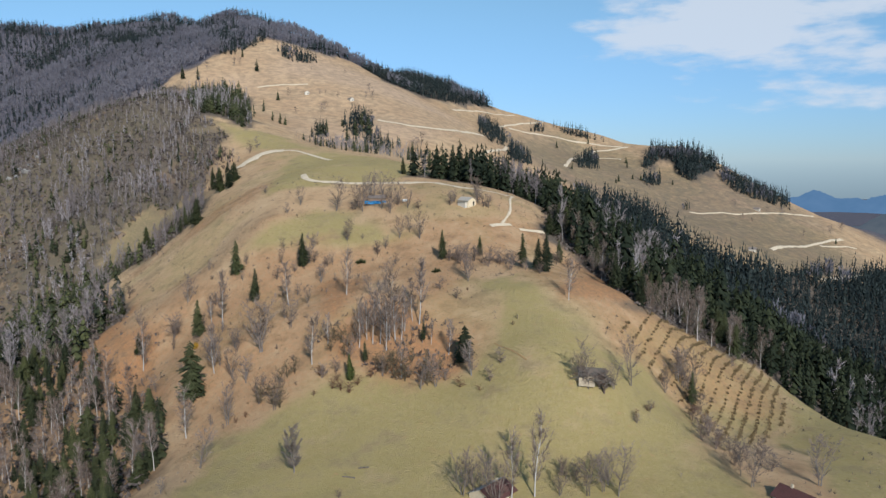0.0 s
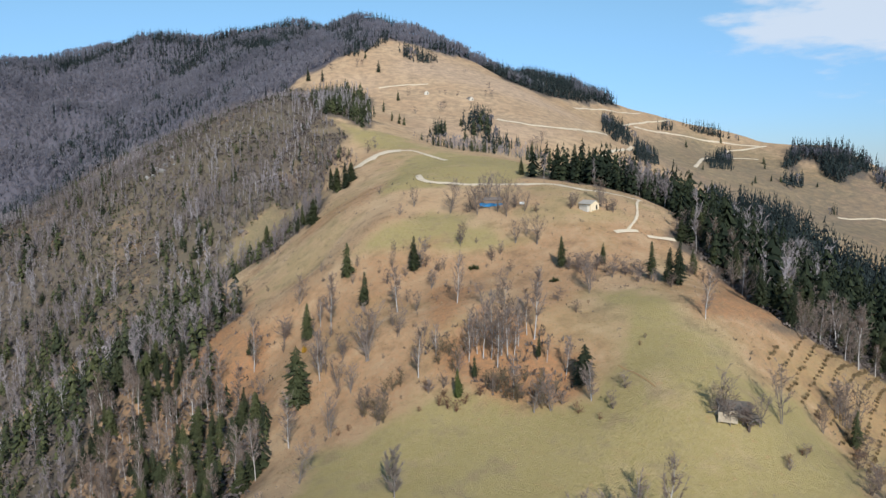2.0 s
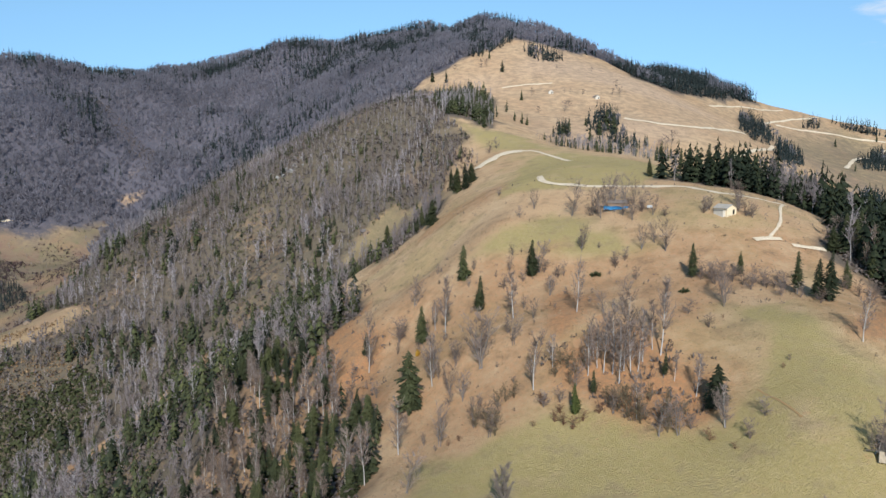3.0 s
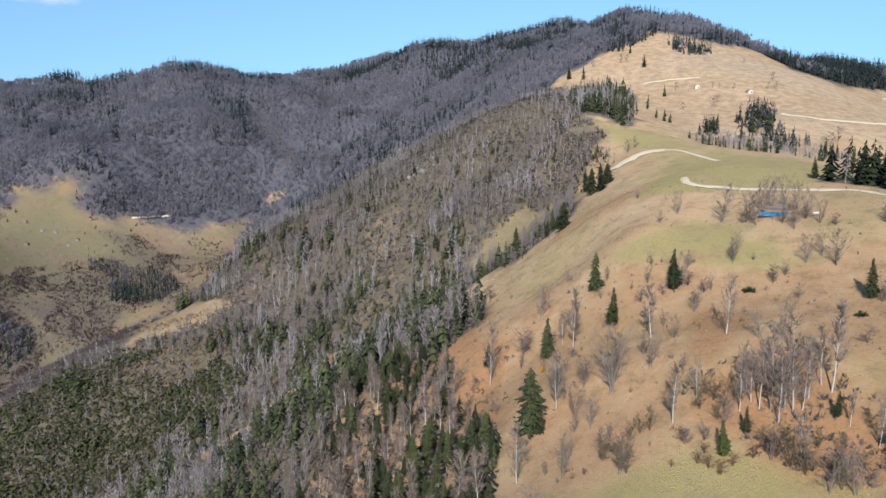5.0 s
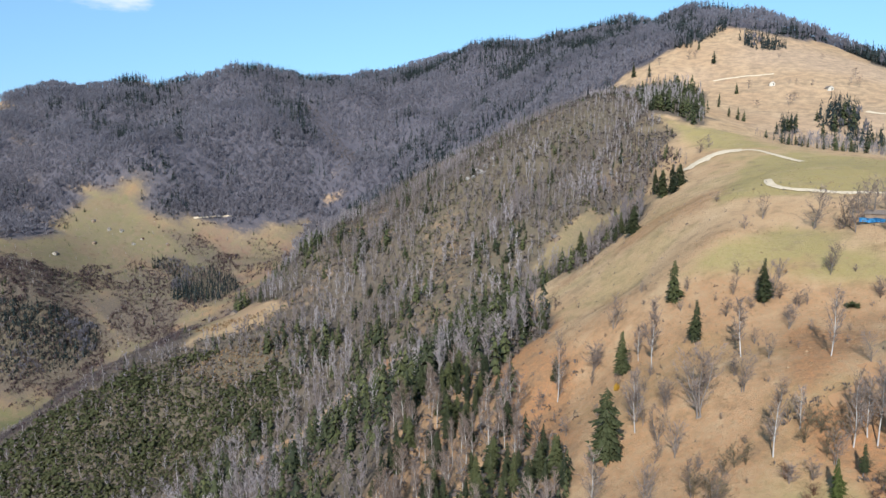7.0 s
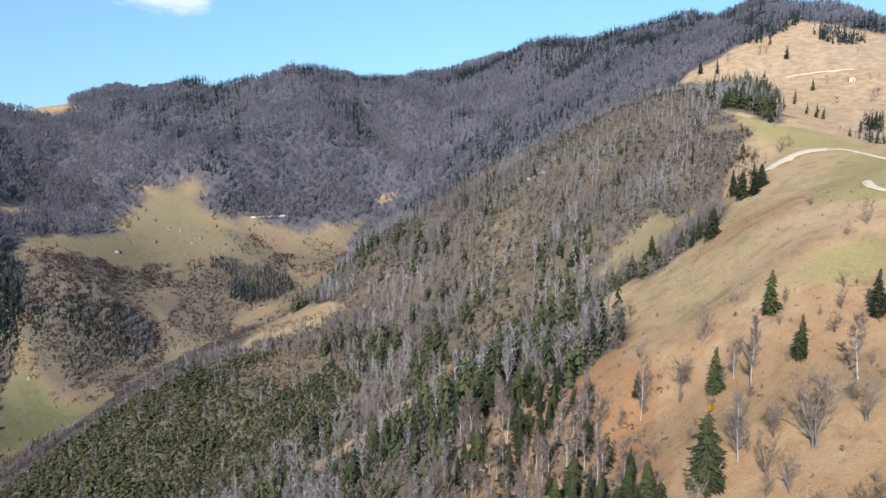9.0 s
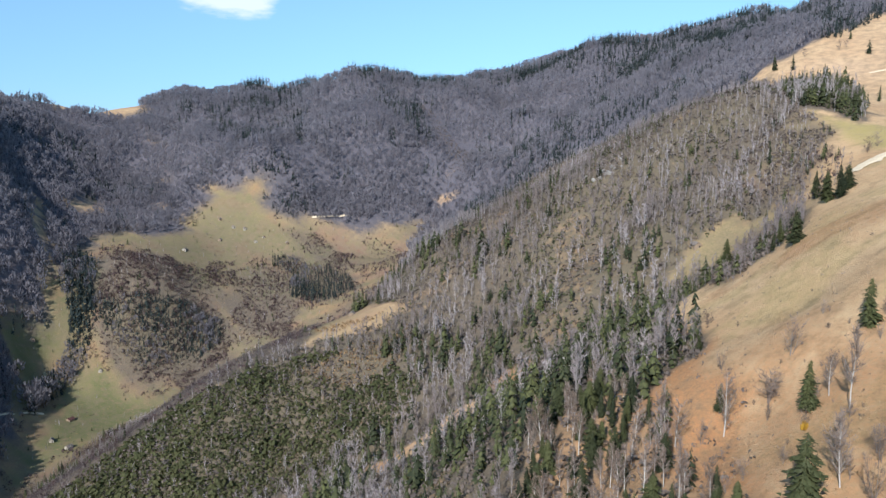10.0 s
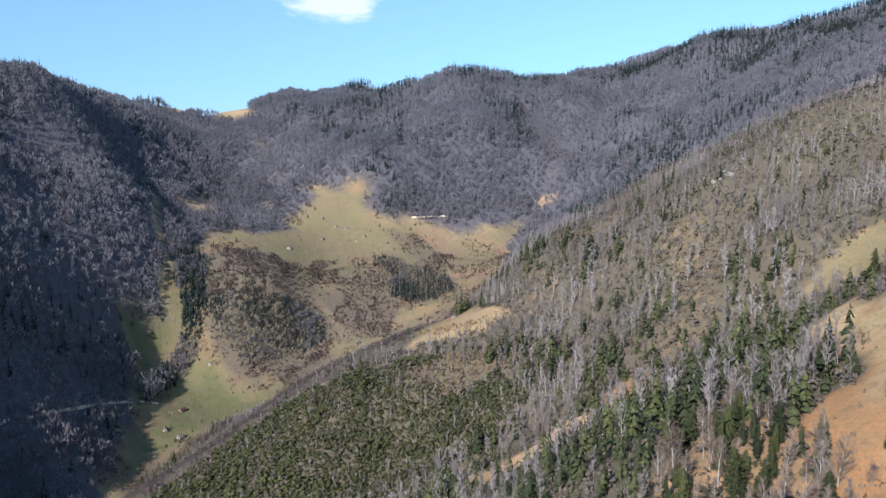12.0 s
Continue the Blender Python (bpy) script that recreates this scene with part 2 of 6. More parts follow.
# ---- what grows where, as closed lines on the plan ----
WOOD_LEFT = [(-62, 165), (-63, 209), (-92, 247), (-100, 262), (-123, 296), (-117, 327), (-155, 389), (-152, 479), (-102, 424), (-111, 472), (-152, 542), (-159, 574),
             (-144, 642), (-170, 760), (-200, 861), (-247, 890), (-360, 830), (-460, 700), (-510, 610), (-500, 540), (-480, 500), (-425, 500), (-405, 484), (-443, 440), (-458, 418), (-475, 390), (-500, 330), (-535, 256), (-510, 215), (-400, 245), (-300, 260), (-200, 205), (-110, 160)]
WOOD_BACK = [(-247, 890), (-233, 923), (-178, 1016), (-157, 1073), (-57, 1073), (0, 1130), (58, 1127), (150, 1350), (120, 1480), (-180, 1620), (-450, 1720), (-720, 1690), (-1010, 1720), (-1200, 1490), (-1450, 1250), (-1640, 1080), (-1590, 960), (-1470, 880), (-1430, 830), (-1300, 825), (-1087, 700), (-1000, 560), (-1020, 560), (-988, 597), (-983, 652), (-1006, 710), (-1026, 749), (-933, 826), (-942, 780), (-919, 773), (-865, 826), (-826, 850), (-786, 898), (-752, 960), (-712, 870), (-600, 740), (-510, 610), (-460, 700), (-360, 830)]
WOOD_WEST = [(-1000, 560), (-1087, 700), (-1300, 825), (-1430, 830), (-1520, 810), (-1640, 720), (-1400, 500), (-1350, 340), (-1250, 150), (-1080, -20), (-860, -40), (-560, 0), (-560, 130), (-610, 220), (-680, 270), (-760, 318), (-821, 354), (-859, 373), (-886, 376), (-893, 354), (-909, 429), (-945, 451), (-938, 462), (-975, 499), (-1020, 560)]
WOOD_EAST = [(94, 375), (88, 330), (85, 305), (89, 277), (104, 276), (87, 223), (115, 257), (150, 271), (169, 264), (190, 215), (330, 200), (430, 330), (440, 430), (358, 498), (270, 520), (200, 520), (150, 500), (120, 440)]
BELT = [(22, 382), (48, 372), (74, 373), (97, 370), (120, 440), (150, 520), (110, 560), (90, 460), (72, 422), (40, 397)]
EAST_FIELDS = [[(376, 788), (376, 723), (401, 686), (410, 674), (373, 668), (352, 688), (355, 728)], [(449, 651), (547, 708), (516, 665), (445, 636)]]
WOOD_GULLY = [(150, 500), (190, 600), (212, 701), (259, 732), (301, 744), (319, 704), (334, 673), (361, 656), (390, 641), (465, 672), (565, 715), (620, 600), (540, 420), (440, 330), (430, 430), (358, 498), (270, 520)]
WOOD_VALE = [(600, 640), (700, 700), (760, 480), (620, 330), (520, 380), (560, 470)]
WOOD_BASE = [(-70, 646), (-27, 552), (37, 566), (62, 649), (25, 692), (-20, 678)]
WOOD_DOME = [(30, 1030), (76, 1026), (151, 1086), (215, 1190), (150, 1260), (20, 1240), (-10, 1130)]
WOOD_HILL = [(418, 1027), (452, 1089), (515, 1105), (545, 1068), (564, 1049), (513, 1019), (471, 968), (461, 993), (470, 1045), (454, 1060), (424, 1019)]
HILL_EDGE = [(525, 1007), (562, 1044), (597, 1020), (613, 959), (591, 920), (543, 926), (514, 951)]
HIGH_STRIPS = [
    [(-195, 979), (-189, 1004), (-165, 1046), (-145, 1078), (-139, 1059), (-160, 1013), (-176, 976)],
    [(-124, 1018), (-109, 1040), (-89, 1034), (-69, 1026), (-63, 1014), (-88, 982), (-112, 990)],
    [(-21, 717), (-19, 774), (-10, 792), (1, 792), (9, 734), (7, 688), (-5, 683), (-15, 692)],
    [(-5, 693), (9, 688), (22, 675), (20, 654), (0, 653)],
    [(161, 1017), (185, 1039), (204, 1005), (174, 871), (155, 869), (146, 898)],
    [(191, 918), (215, 941), (206, 852), (161, 727), (153, 747)],
]
LOW_STRIPS = [
    [(265, 1143), (300, 1181), (292, 1146), (263, 1115)],
    [(314, 1203), (409, 1171), (374, 1168), (336, 1175)],
    [(-50, 684), (-53, 725), (-46, 749), (-38, 736), (-35, 694)],
    [(385, 944), (431, 994), (414, 948), (377, 914)],
    [(293, 976), (357, 1113), (363, 1073), (322, 952), (289, 923)],
    [(396, 847), (432, 897), (416, 856)],
]
STRIPS = HIGH_STRIPS + LOW_STRIPS
WOOD_NECK = [(-209, 853), (-200, 864), (-163, 858), (-131, 812), (-100, 652), (-109, 620), (-125, 648), (-151, 642)]
CLEARINGS = [
    [(-453, 420), (-443, 440), (-422, 463), (-406, 482), (-407, 498), (-425, 495), (-470, 523), (-475, 481), (-475, 461)],
    [(-178, 501), (-157, 524), (-122, 502), (-132, 472), (-163, 484), (-184, 477)],
    [(-172, 567), (-146, 571), (-126, 537), (-151, 544)],
    [(-270, 424), (-259, 425), (-245, 426), (-239, 405), (-252, 407)],
    [(-342, 356), (-332, 376), (-305, 387), (-286, 401), (-275, 409), (-262, 400), (-272, 386), (-285, 367), (-301, 352), (-312, 340)],
]
SCRUB = [(-530, 245), (-520, 300), (-500, 346), (-482, 362), (-465, 390), (-443, 413), (-416, 436), (-369, 440), (-330, 418), (-345, 391), (-360, 372), (-372, 345), (-420, 270), (-470, 210)]
SPUR_GREENS = [
    [(-50, 162), (-45, 191), (-37, 197), (-18, 201), (9, 197), (19, 191), (29, 189), (36, 195), (39, 219), (39, 238), (53, 238), (62, 214), (69, 202), (71, 187), (85, 193), (90, 181), (87, 144), (84, 110), (38, 90), (-30, 90)],
    [(-53, 311), (-43, 325), (-23, 338), (4, 312), (21, 295), (-5, 294), (-32, 299)],
    [(-54, 373), (-56, 457), (-46, 520), (30, 499), (37, 397), (11, 371), (-28, 369)],
    [(-144, 646), (-109, 617), (-69, 612), (-40, 540), (-78, 537), (-103, 582)],
    [(108, 120), (116, 170), (178, 266), (180, 190), (165, 100)],
]
VALLEY_GREENS = [
    [(-1025, 748), (-989, 765), (-961, 790), (-933, 827), (-926, 820), (-945, 783), (-941, 767), (-920, 767), (-885, 784), (-850, 781), (-826, 789), (-830, 770), (-870, 715), (-870, 673), (-868, 632), (-892, 593), (-936, 567), (-1003, 551), (-1019, 564), (-984, 595), (-979, 650), (-988, 687), (-1008, 716)],
    [(-853, 457), (-838, 463), (-821, 457), (-789, 476), (-759, 504), (-740, 420), (-732, 403), (-733, 372), (-713, 328), (-690, 292), (-694, 289), (-735, 326), (-785, 372), (-820, 407), (-844, 437)],
    [(-893, 355), (-908, 409), (-903, 431), (-893, 437), (-871, 415), (-842, 391), (-822, 363), (-821, 353), (-860, 375), (-886, 377)],
]
FAR_GREENS = [
    [(270, 599), (326, 770), (412, 833), (537, 909), (612, 837), (478, 617), (391, 557)],
    [(208, 949), (311, 1193), (413, 1128), (443, 1030), (506, 991), (373, 815), (260, 861)],
]
GREENS = SPUR_GREENS + VALLEY_GREENS + FAR_GREENS
BRACKENS = [
    [(-295, 435), (-264, 434), (-241, 450), (-232, 444), (-251, 411), (-281, 410)],
    [(-436, 401), (-388, 414), (-371, 453), (-391, 477), (-419, 439)],
    [(-21, 273), (-1, 262), (-2, 236), (-12, 230), (-24, 242)],
    [(-149, 322), (-136, 326), (-115, 333), (-86, 286), (-83, 276), (-68, 218), (-92, 247), (-99, 258), (-119, 275)],
    [(-19, 226), (-4, 230), (12, 225), (25, 208), (28, 194), (18, 188), (-4, 199), (-16, 208)],
    [(89, 277), (104, 277), (89, 224), (80, 214), (67, 217), (81, 260)],
    ]

HEATH = [(-999, 549), (-892, 593), (-865, 669), (-828, 768), (-716, 749), (-712, 723), (-725, 673), (-751, 627), (-767, 584), (-777, 532), (-795, 480), (-819, 460), (-843, 456), (-874, 480), (-934, 500)]
LANE_BRUSH = [(-902, 771), (-876, 788), (-747, 781), (-739, 760), (-846, 769)]
UPPER_BRUSH = [(-925, 782), (-879, 912), (-837, 867), (-882, 801)]
VALLEY = [(-1000, 540), (-975, 499), (-938, 462), (-945, 451), (-909, 429), (-893, 354), (-886, 376), (-859, 373), (-821, 354), (-760, 318), (-690, 270), (-600, 250), (-530, 256), (-500, 330), (-475, 390), (-458, 418), (-480, 500), (-510, 610), (-600, 740), (-712, 870), (-752, 960), (-786, 898), (-826, 850), (-865, 826), (-919, 773), (-942, 780), (-933, 826), (-1026, 749), (-1006, 710), (-983, 652), (-988, 597), (-1020, 560)]
RIGHT_PASTURE = [(-864, 807), (-825, 849), (-784, 896), (-753, 956), (-728, 918), (-717, 877), (-734, 853), (-739, 808), (-754, 788), (-804, 803), (-842, 792)]
BROWN_EDGE = [(-530, 235), (-600, 245), (-640, 300), (-600, 350), (-545, 405), (-510, 450), (-500, 490), (-470, 445), (-448, 418), (-467, 394), (-486, 364), (-504, 346), (-523, 300)]
RIDGE_GULLY = [(-1000, 1219), (-975, 1225), (-901, 1185), (-832, 1159), (-817, 1185), (-766, 1101), (-754, 1046), (-771, 1032), (-800, 1086), (-897, 1150)]
DRY_SPOTS = [[(-1143, 517), (-1128, 526), (-1017, 485), (-968, 468), (-944, 449), (-1002, 460)], [(-1121, 567), (-1147, 594), (-1168, 631), (-1094, 598), (-1072, 561), (-1089, 547)], [(-779, 1074), (-764, 1078), (-757, 1021), (-744, 981), (-755, 981), (-775, 1033)], [(-944, 449), (-939, 456), (-900, 442), (-903, 432), (-923, 437)]]
DARK_COPSE = [(-891, 478), (-878, 499), (-847, 537), (-832, 570), (-798, 593), (-785, 571), (-789, 540), (-803, 493), (-823, 482), (-850, 478)]
HEATH_PATCHES = [
    [(-940, 521), (-961, 546), (-909, 560), (-885, 598), (-855, 579), (-847, 537), (-878, 499), (-878, 476), (-900, 483), (-917, 503)],
    [(-859, 610), (-890, 648), (-885, 681), (-850, 648), (-847, 617)],
    [(-805, 605), (-815, 650), (-782, 683), (-742, 668), (-717, 636), (-751, 617), (-784, 607)],
    [(-772, 508), (-792, 542), (-775, 577), (-748, 579), (-725, 560), (-740, 520)],
    [(-856, 790), (-833, 789), (-757, 780), (-765, 800), (-826, 813), (-859, 802)],
    [(-891, 478), (-900, 500), (-870, 545), (-832, 590), (-790, 610), (-765, 575), (-780, 510), (-803, 475), (-850, 465)],
]
RUST_LINE = [(-1028, 748), (-996, 771), (-939, 820), (-887, 926), (-878, 923), (-920, 827), (-942, 786), (-980, 758)]
EAST_EDGE = [(82, 317), (100, 330), (108, 308), (117, 290), (138, 287), (167, 290), (200, 295), (195, 279), (158, 259), (115, 238), (91, 227), (92, 277), (82, 292)]
EDGE_BRUSH = [(-167, 538), (-172, 570), (-168, 603), (-159, 637), (-143, 640), (-120, 607), (-110, 563), (-116, 544), (-115, 511), (-123, 507), (-145, 525)]
LOW_BRUSH = [(-137, 416), (-156, 492), (-143, 492), (-133, 493), (-122, 505), (-108, 476), (-108, 443), (-114, 429), (-119, 411), (-124, 396)]
GROVE = [(-21, 224), (-4, 232), (14, 226), (26, 209), (27, 195), (15, 190), (-4, 199), (-17, 208)]
SLOPE = [(-103, 265), (-66, 217), (-48, 196), (-19, 208), (0, 251), (-21, 308), (-60, 301), (-91, 334)]
GULLY = [(-975, 495), (-942, 509), (-881, 474), (-861, 451), (-833, 400), (-803, 362), (-826, 365), (-870, 418), (-892, 445), (-928, 459), (-960, 474)]
THICKET = [(-862, 725), (-834, 750), (-776, 764), (-722, 755), (-695, 732), (-710, 710), (-742, 689), (-781, 692), (-812, 720)]
BAND = [(-927, 785), (-907, 841), (-871, 951), (-777, 996), (-761, 971), (-809, 911), (-824, 873), (-859, 845), (-895, 805)]
FOOT = [(-675, 296), (-707, 360), (-740, 419), (-729, 462), (-762, 506), (-700, 440), (-507, 299), (-620, 300)]
SPUR = [(-60, 110), (-59, 209), (-91, 261), (-121, 303), (-115, 333), (-151, 393), (-149, 481), (-99, 418), (-108, 476), (-61, 406), (20, 378), (84, 356), (81, 295), (78, 223), (157, 253), (150, 120)]
UPPER = [(-108, 476), (-152, 542), (-148, 632), (-99, 647), (17, 512), (60, 460), (20, 378), (-61, 406)]
DOME = [(-225, 916), (-173, 997), (-136, 1071), (-29, 1061), (60, 1007), (151, 885), (91, 725), (-0, 659), (-72, 691), (-120, 789), (-152, 863)]
RIGHT_FIELDS = [(191, 904), (291, 1177), (403, 1120), (446, 1017), (534, 993), (628, 921), (559, 699), (427, 636), (327, 713), (240, 760)]
PLANTED = [(99, 226), (134, 257), (164, 270), (166, 249), (134, 196), (117, 175), (95, 161), (93, 175), (92, 190), (82, 193), (79, 204)]
NEAR_FLANK = [(-62, 150), (-65, 210), (-93, 250), (-102, 264), (-126, 300), (-159, 319), (-166, 278), (-150, 230), (-120, 160)]
NEAR_ROADS = [
    ([(-37, 401), (-34, 387), (-25, 377), (-7, 372), (5, 370), (19, 366), (34, 363), (41, 353), (48, 345), (61, 341), (74, 347)], 3.6),
    ([(74, 347), (69, 330), (65, 310), (60, 297), (57, 291)], 1.1),
    ([(-80, 511), (-78, 526), (-68, 532), (-51, 522), (-39, 502), (-25, 476)], 3.4),
    ([(-742, 195), (-741, 214), (-739, 235), (-764, 271), (-794, 312), (-810, 349), (-808, 376)], 3.0),
    ([(-873, 819), (-857, 843), (-839, 865)], 3.0),
    ([(-129, 870), (-114, 879), (-95, 888), (-71, 892)], 2.4),
]
PASTURE_ROADS = [
    ([(13, 771), (25, 764), (56, 762), (89, 781), (118, 844), (148, 891)], 5),
    ([(123, 1017), (166, 1080), (205, 1122), (252, 1197)], 3),
    ([(192, 1037), (229, 1104), (272, 1173), (307, 1207)], 3.5),
    ([(217, 1069), (286, 1131), (329, 1148), (378, 1151), (421, 1133)], 4.5),
    ([(432, 1132), (399, 1124), (362, 1113), (313, 1030), (262, 912)], 4.5),
    ([(348, 1085), (377, 1087), (399, 1072)], 2.5),
    ([(106, 688), (124, 729), (146, 778), (177, 880)], 4),
    ([(409, 850), (455, 867), (518, 880), (576, 896), (627, 923)], 3),
    ([(441, 716), (487, 752), (557, 803), (610, 836)], 5),
    ([(549, 791), (576, 798), (612, 810)], 3),
    ([(457, 649), (494, 670), (536, 697)], 5),
]
ROADS = NEAR_ROADS + PASTURE_ROADS
SPRUCE_AT_NEAR = [(97.2, 187.1, 10.8), (28.0, 194.4, 11.2), (-2.7, 203.6, 7.2), (15.8, 207.6, 6.9), (-60.7, 223.0, 19.6), (-83.0, 236.9, 10.7), (-67.8, 266.5, 15.0), (57.1, 246.6, 13.3), (-46.0, 268.7, 13.4), (61.7, 242.8, 12.1), (64.3, 240.3, 15.1), (28.5, 264.8, 11.8), (43.5, 263.2, 7.8), (76.5, 265.9, 9.4), (-28.2, 285.1, 14.4), (-57.2, 294.4, 14.7), (-94.8, 280.8, 9.8), (-115.8, 326.9, 9.1), (-131.2, 337.7, 14.5), (20.0, 391.7, 10.0), (90.2, 405.6, 16.1), (81.5, 403.2, 14.6), (74.7, 404.6, 14.0), (71.3, 422.5, 15.2), (60.9, 409.8, 19.2), (50.8, 408.7, 19.1), (40.5, 409.3, 15.9), (36.4, 409.6, 14.0), (-100.2, 410.0, 15.2), (-111.3, 418.1, 10.7)]
SPRUCE_AT_MIDDLE = [(-109.6, 425.4, 14.0), (-146.7, 471.0, 16.6), (-90.1, 461.2, 17.1), (-96.8, 467.4, 16.0), (-105.2, 488.6, 15.3), (-88.1, 472.2, 12.5), (38.8, 618.1, 13.6)]
BIRCH_AT_NEAR = [(36.7, 140.2, 21.1), (31.3, 140.7, 16.9), (-63.8, 190.7, 18.5), (-71.6, 196.2, 18.4), (97.1, 196.9, 10.6), (-57.2, 201.6, 17.3), (11.9, 203.6, 11.9), (9.2, 207.1, 13.8), (-4.2, 210.0, 10.5), (-19.4, 210.4, 13.3), (4.2, 212.2, 18.4), (1.1, 212.4, 14.9), (16.2, 217.4, 20.1), (8.2, 217.2, 17.1), (-54.1, 229.5, 17.8), (-1.5, 218.4, 12.6), (64.9, 211.6, 14.4), (-55.8, 238.4, 12.7), (126.3, 243.9, 21.4), (114.3, 246.2, 15.6), (-56.7, 259.8, 23.1), (126.3, 260.0, 20.8), (-90.9, 272.5, 21.7), (-31.0, 254.0, 17.9), (-9.1, 243.0, 17.8), (129.7, 266.2, 17.7), (-63.0, 269.7, 12.4), (144.6, 278.2, 18.2), (-104.6, 269.4, 15.8)]
BIRCH_AT_MIDDLE = [(-154.5, 273.1, 24.9), (-134.7, 274.7, 15.8), (-125.5, 340.6, 10.0)]
ALDER_AT_NEAR = [(55.7, 136.9, 13.1), (48.9, 138.5, 11.6), (42.4, 139.7, 8.5), (87.9, 136.2, 12.1), (52.7, 139.0, 11.2), (106.0, 137.7, 12.9), (27.2, 137.0, 13.0), (25.7, 142.0, 11.3), (22.6, 142.1, 9.8), (54.6, 141.0, 8.7), (20.4, 143.4, 12.0), (88.3, 142.1, 9.3), (120.4, 159.7, 7.6), (-55.1, 166.5, 5.0), (-47.0, 175.1, 11.9), (58.3, 169.3, 9.7), (56.1, 170.3, 14.0), (65.9, 170.3, 9.0), (18.3, 186.8, 11.1), (13.6, 187.1, 10.4), (28.7, 187.1, 9.6), (72.8, 175.0, 15.2), (87.9, 186.1, 10.1), (97.9, 195.1, 12.8), (102.5, 197.8, 13.8), (-43.8, 197.6, 13.0), (-29.6, 195.8, 11.0), (2.6, 196.6, 7.5), (96.3, 196.9, 11.6), (-35.2, 202.8, 9.7)]
ALDER_AT_MIDDLE = [(-7.5, 206.6, 8.6), (-41.6, 217.8, 10.3), (-46.9, 223.3, 11.0), (-37.9, 228.4, 20.3), (-54.7, 233.7, 10.0), (-47.3, 233.9, 10.0), (-38.9, 231.7, 16.8), (-48.3, 237.1, 7.5), (35.1, 238.3, 9.8), (-28.2, 232.7, 11.1), (97.8, 223.2, 11.9), (35.8, 241.4, 13.7), (5.3, 238.1, 12.8), (-0.7, 239.0, 8.3), (-79.8, 278.9, 9.1), (-19.8, 268.1, 8.3), (99.5, 284.0, 10.2), (-25.7, 287.4, 13.1), (21.1, 288.2, 13.3), (-97.0, 269.8, 8.3), (12.8, 292.7, 10.1), (-10.0, 298.2, 11.4), (17.3, 295.3, 9.1), (-10.6, 300.8, 8.3), (-77.7, 293.1, 13.6), (54.6, 310.5, 6.1), (38.2, 313.5, 6.8), (9.7, 315.9, 10.9), (17.8, 317.3, 9.5), (51.0, 319.7, 10.3)]
ALDER_AT_UPPER = [(5.9, 322.6, 11.1), (51.0, 322.5, 11.3), (-3.2, 324.8, 13.0), (13.8, 325.2, 11.4), (-15.9, 334.5, 17.0), (-5.9, 333.8, 11.6), (2.4, 336.7, 12.9), (10.7, 336.0, 11.2), (-2.3, 343.8, 11.4), (7.0, 344.3, 12.6), (-34.1, 346.7, 10.7), (0.5, 349.4, 12.8), (-138.2, 464.5, 12.8), (-134.7, 476.3, 14.5)]
BUSH_AT_NEAR = [(47.7, 143.7, 5.1), (72.4, 140.6, 1.4), (44.7, 145.7, 5.6), (98.5, 145.7, 5.2), (89.4, 147.0, 6.3), (-8.9, 148.9, 2.3), (101.1, 154.6, 6.0), (95.9, 153.4, 5.3), (92.6, 155.8, 4.7), (-2.8, 158.9, 0.9), (89.4, 156.3, 6.6), (92.1, 160.5, 4.4), (87.5, 161.1, 5.8), (92.1, 166.4, 6.5), (68.8, 159.9, 2.9), (94.3, 171.7, 4.3), (91.9, 175.5, 5.4), (74.7, 165.5, 3.6), (98.4, 184.1, 6.4), (62.5, 168.2, 7.6), (33.2, 180.8, 4.9), (61.6, 169.6, 4.8), (98.7, 189.9, 6.5), (21.2, 188.7, 4.0), (37.3, 186.5, 4.8), (9.7, 193.7, 4.9), (99.3, 195.3, 5.9), (99.7, 200.5, 6.0), (-15.7, 202.3, 4.8), (-11.5, 203.0, 5.1)]
BUSH_AT_MIDDLE = [(45.8, 203.5, 1.7), (29.2, 225.8, 4.3), (136.7, 236.1, 5.2), (24.4, 235.7, 5.0), (-56.1, 255.9, 4.5), (52.2, 243.9, 5.1), (44.5, 250.3, 5.4), (57.2, 242.7, 4.7), (61.4, 237.5, 4.6), (49.4, 252.1, 5.2), (56.7, 248.3, 5.8), (51.6, 252.0, 5.8), (54.3, 251.1, 6.2), (48.8, 253.5, 6.2), (42.8, 254.8, 6.2), (45.9, 254.6, 6.6), (34.6, 256.6, 5.7), (40.2, 257.5, 6.7), (-80.1, 279.1, 10.8), (34.0, 259.4, 6.4), (40.6, 259.5, 5.3), (-14.3, 267.0, 3.1), (37.2, 259.5, 6.6), (30.8, 261.5, 4.9), (34.2, 261.0, 6.3), (78.8, 261.0, 6.0), (84.4, 263.9, 6.1), (-63.5, 280.5, 5.7), (74.0, 260.5, 5.6), (31.2, 263.5, 6.0)]
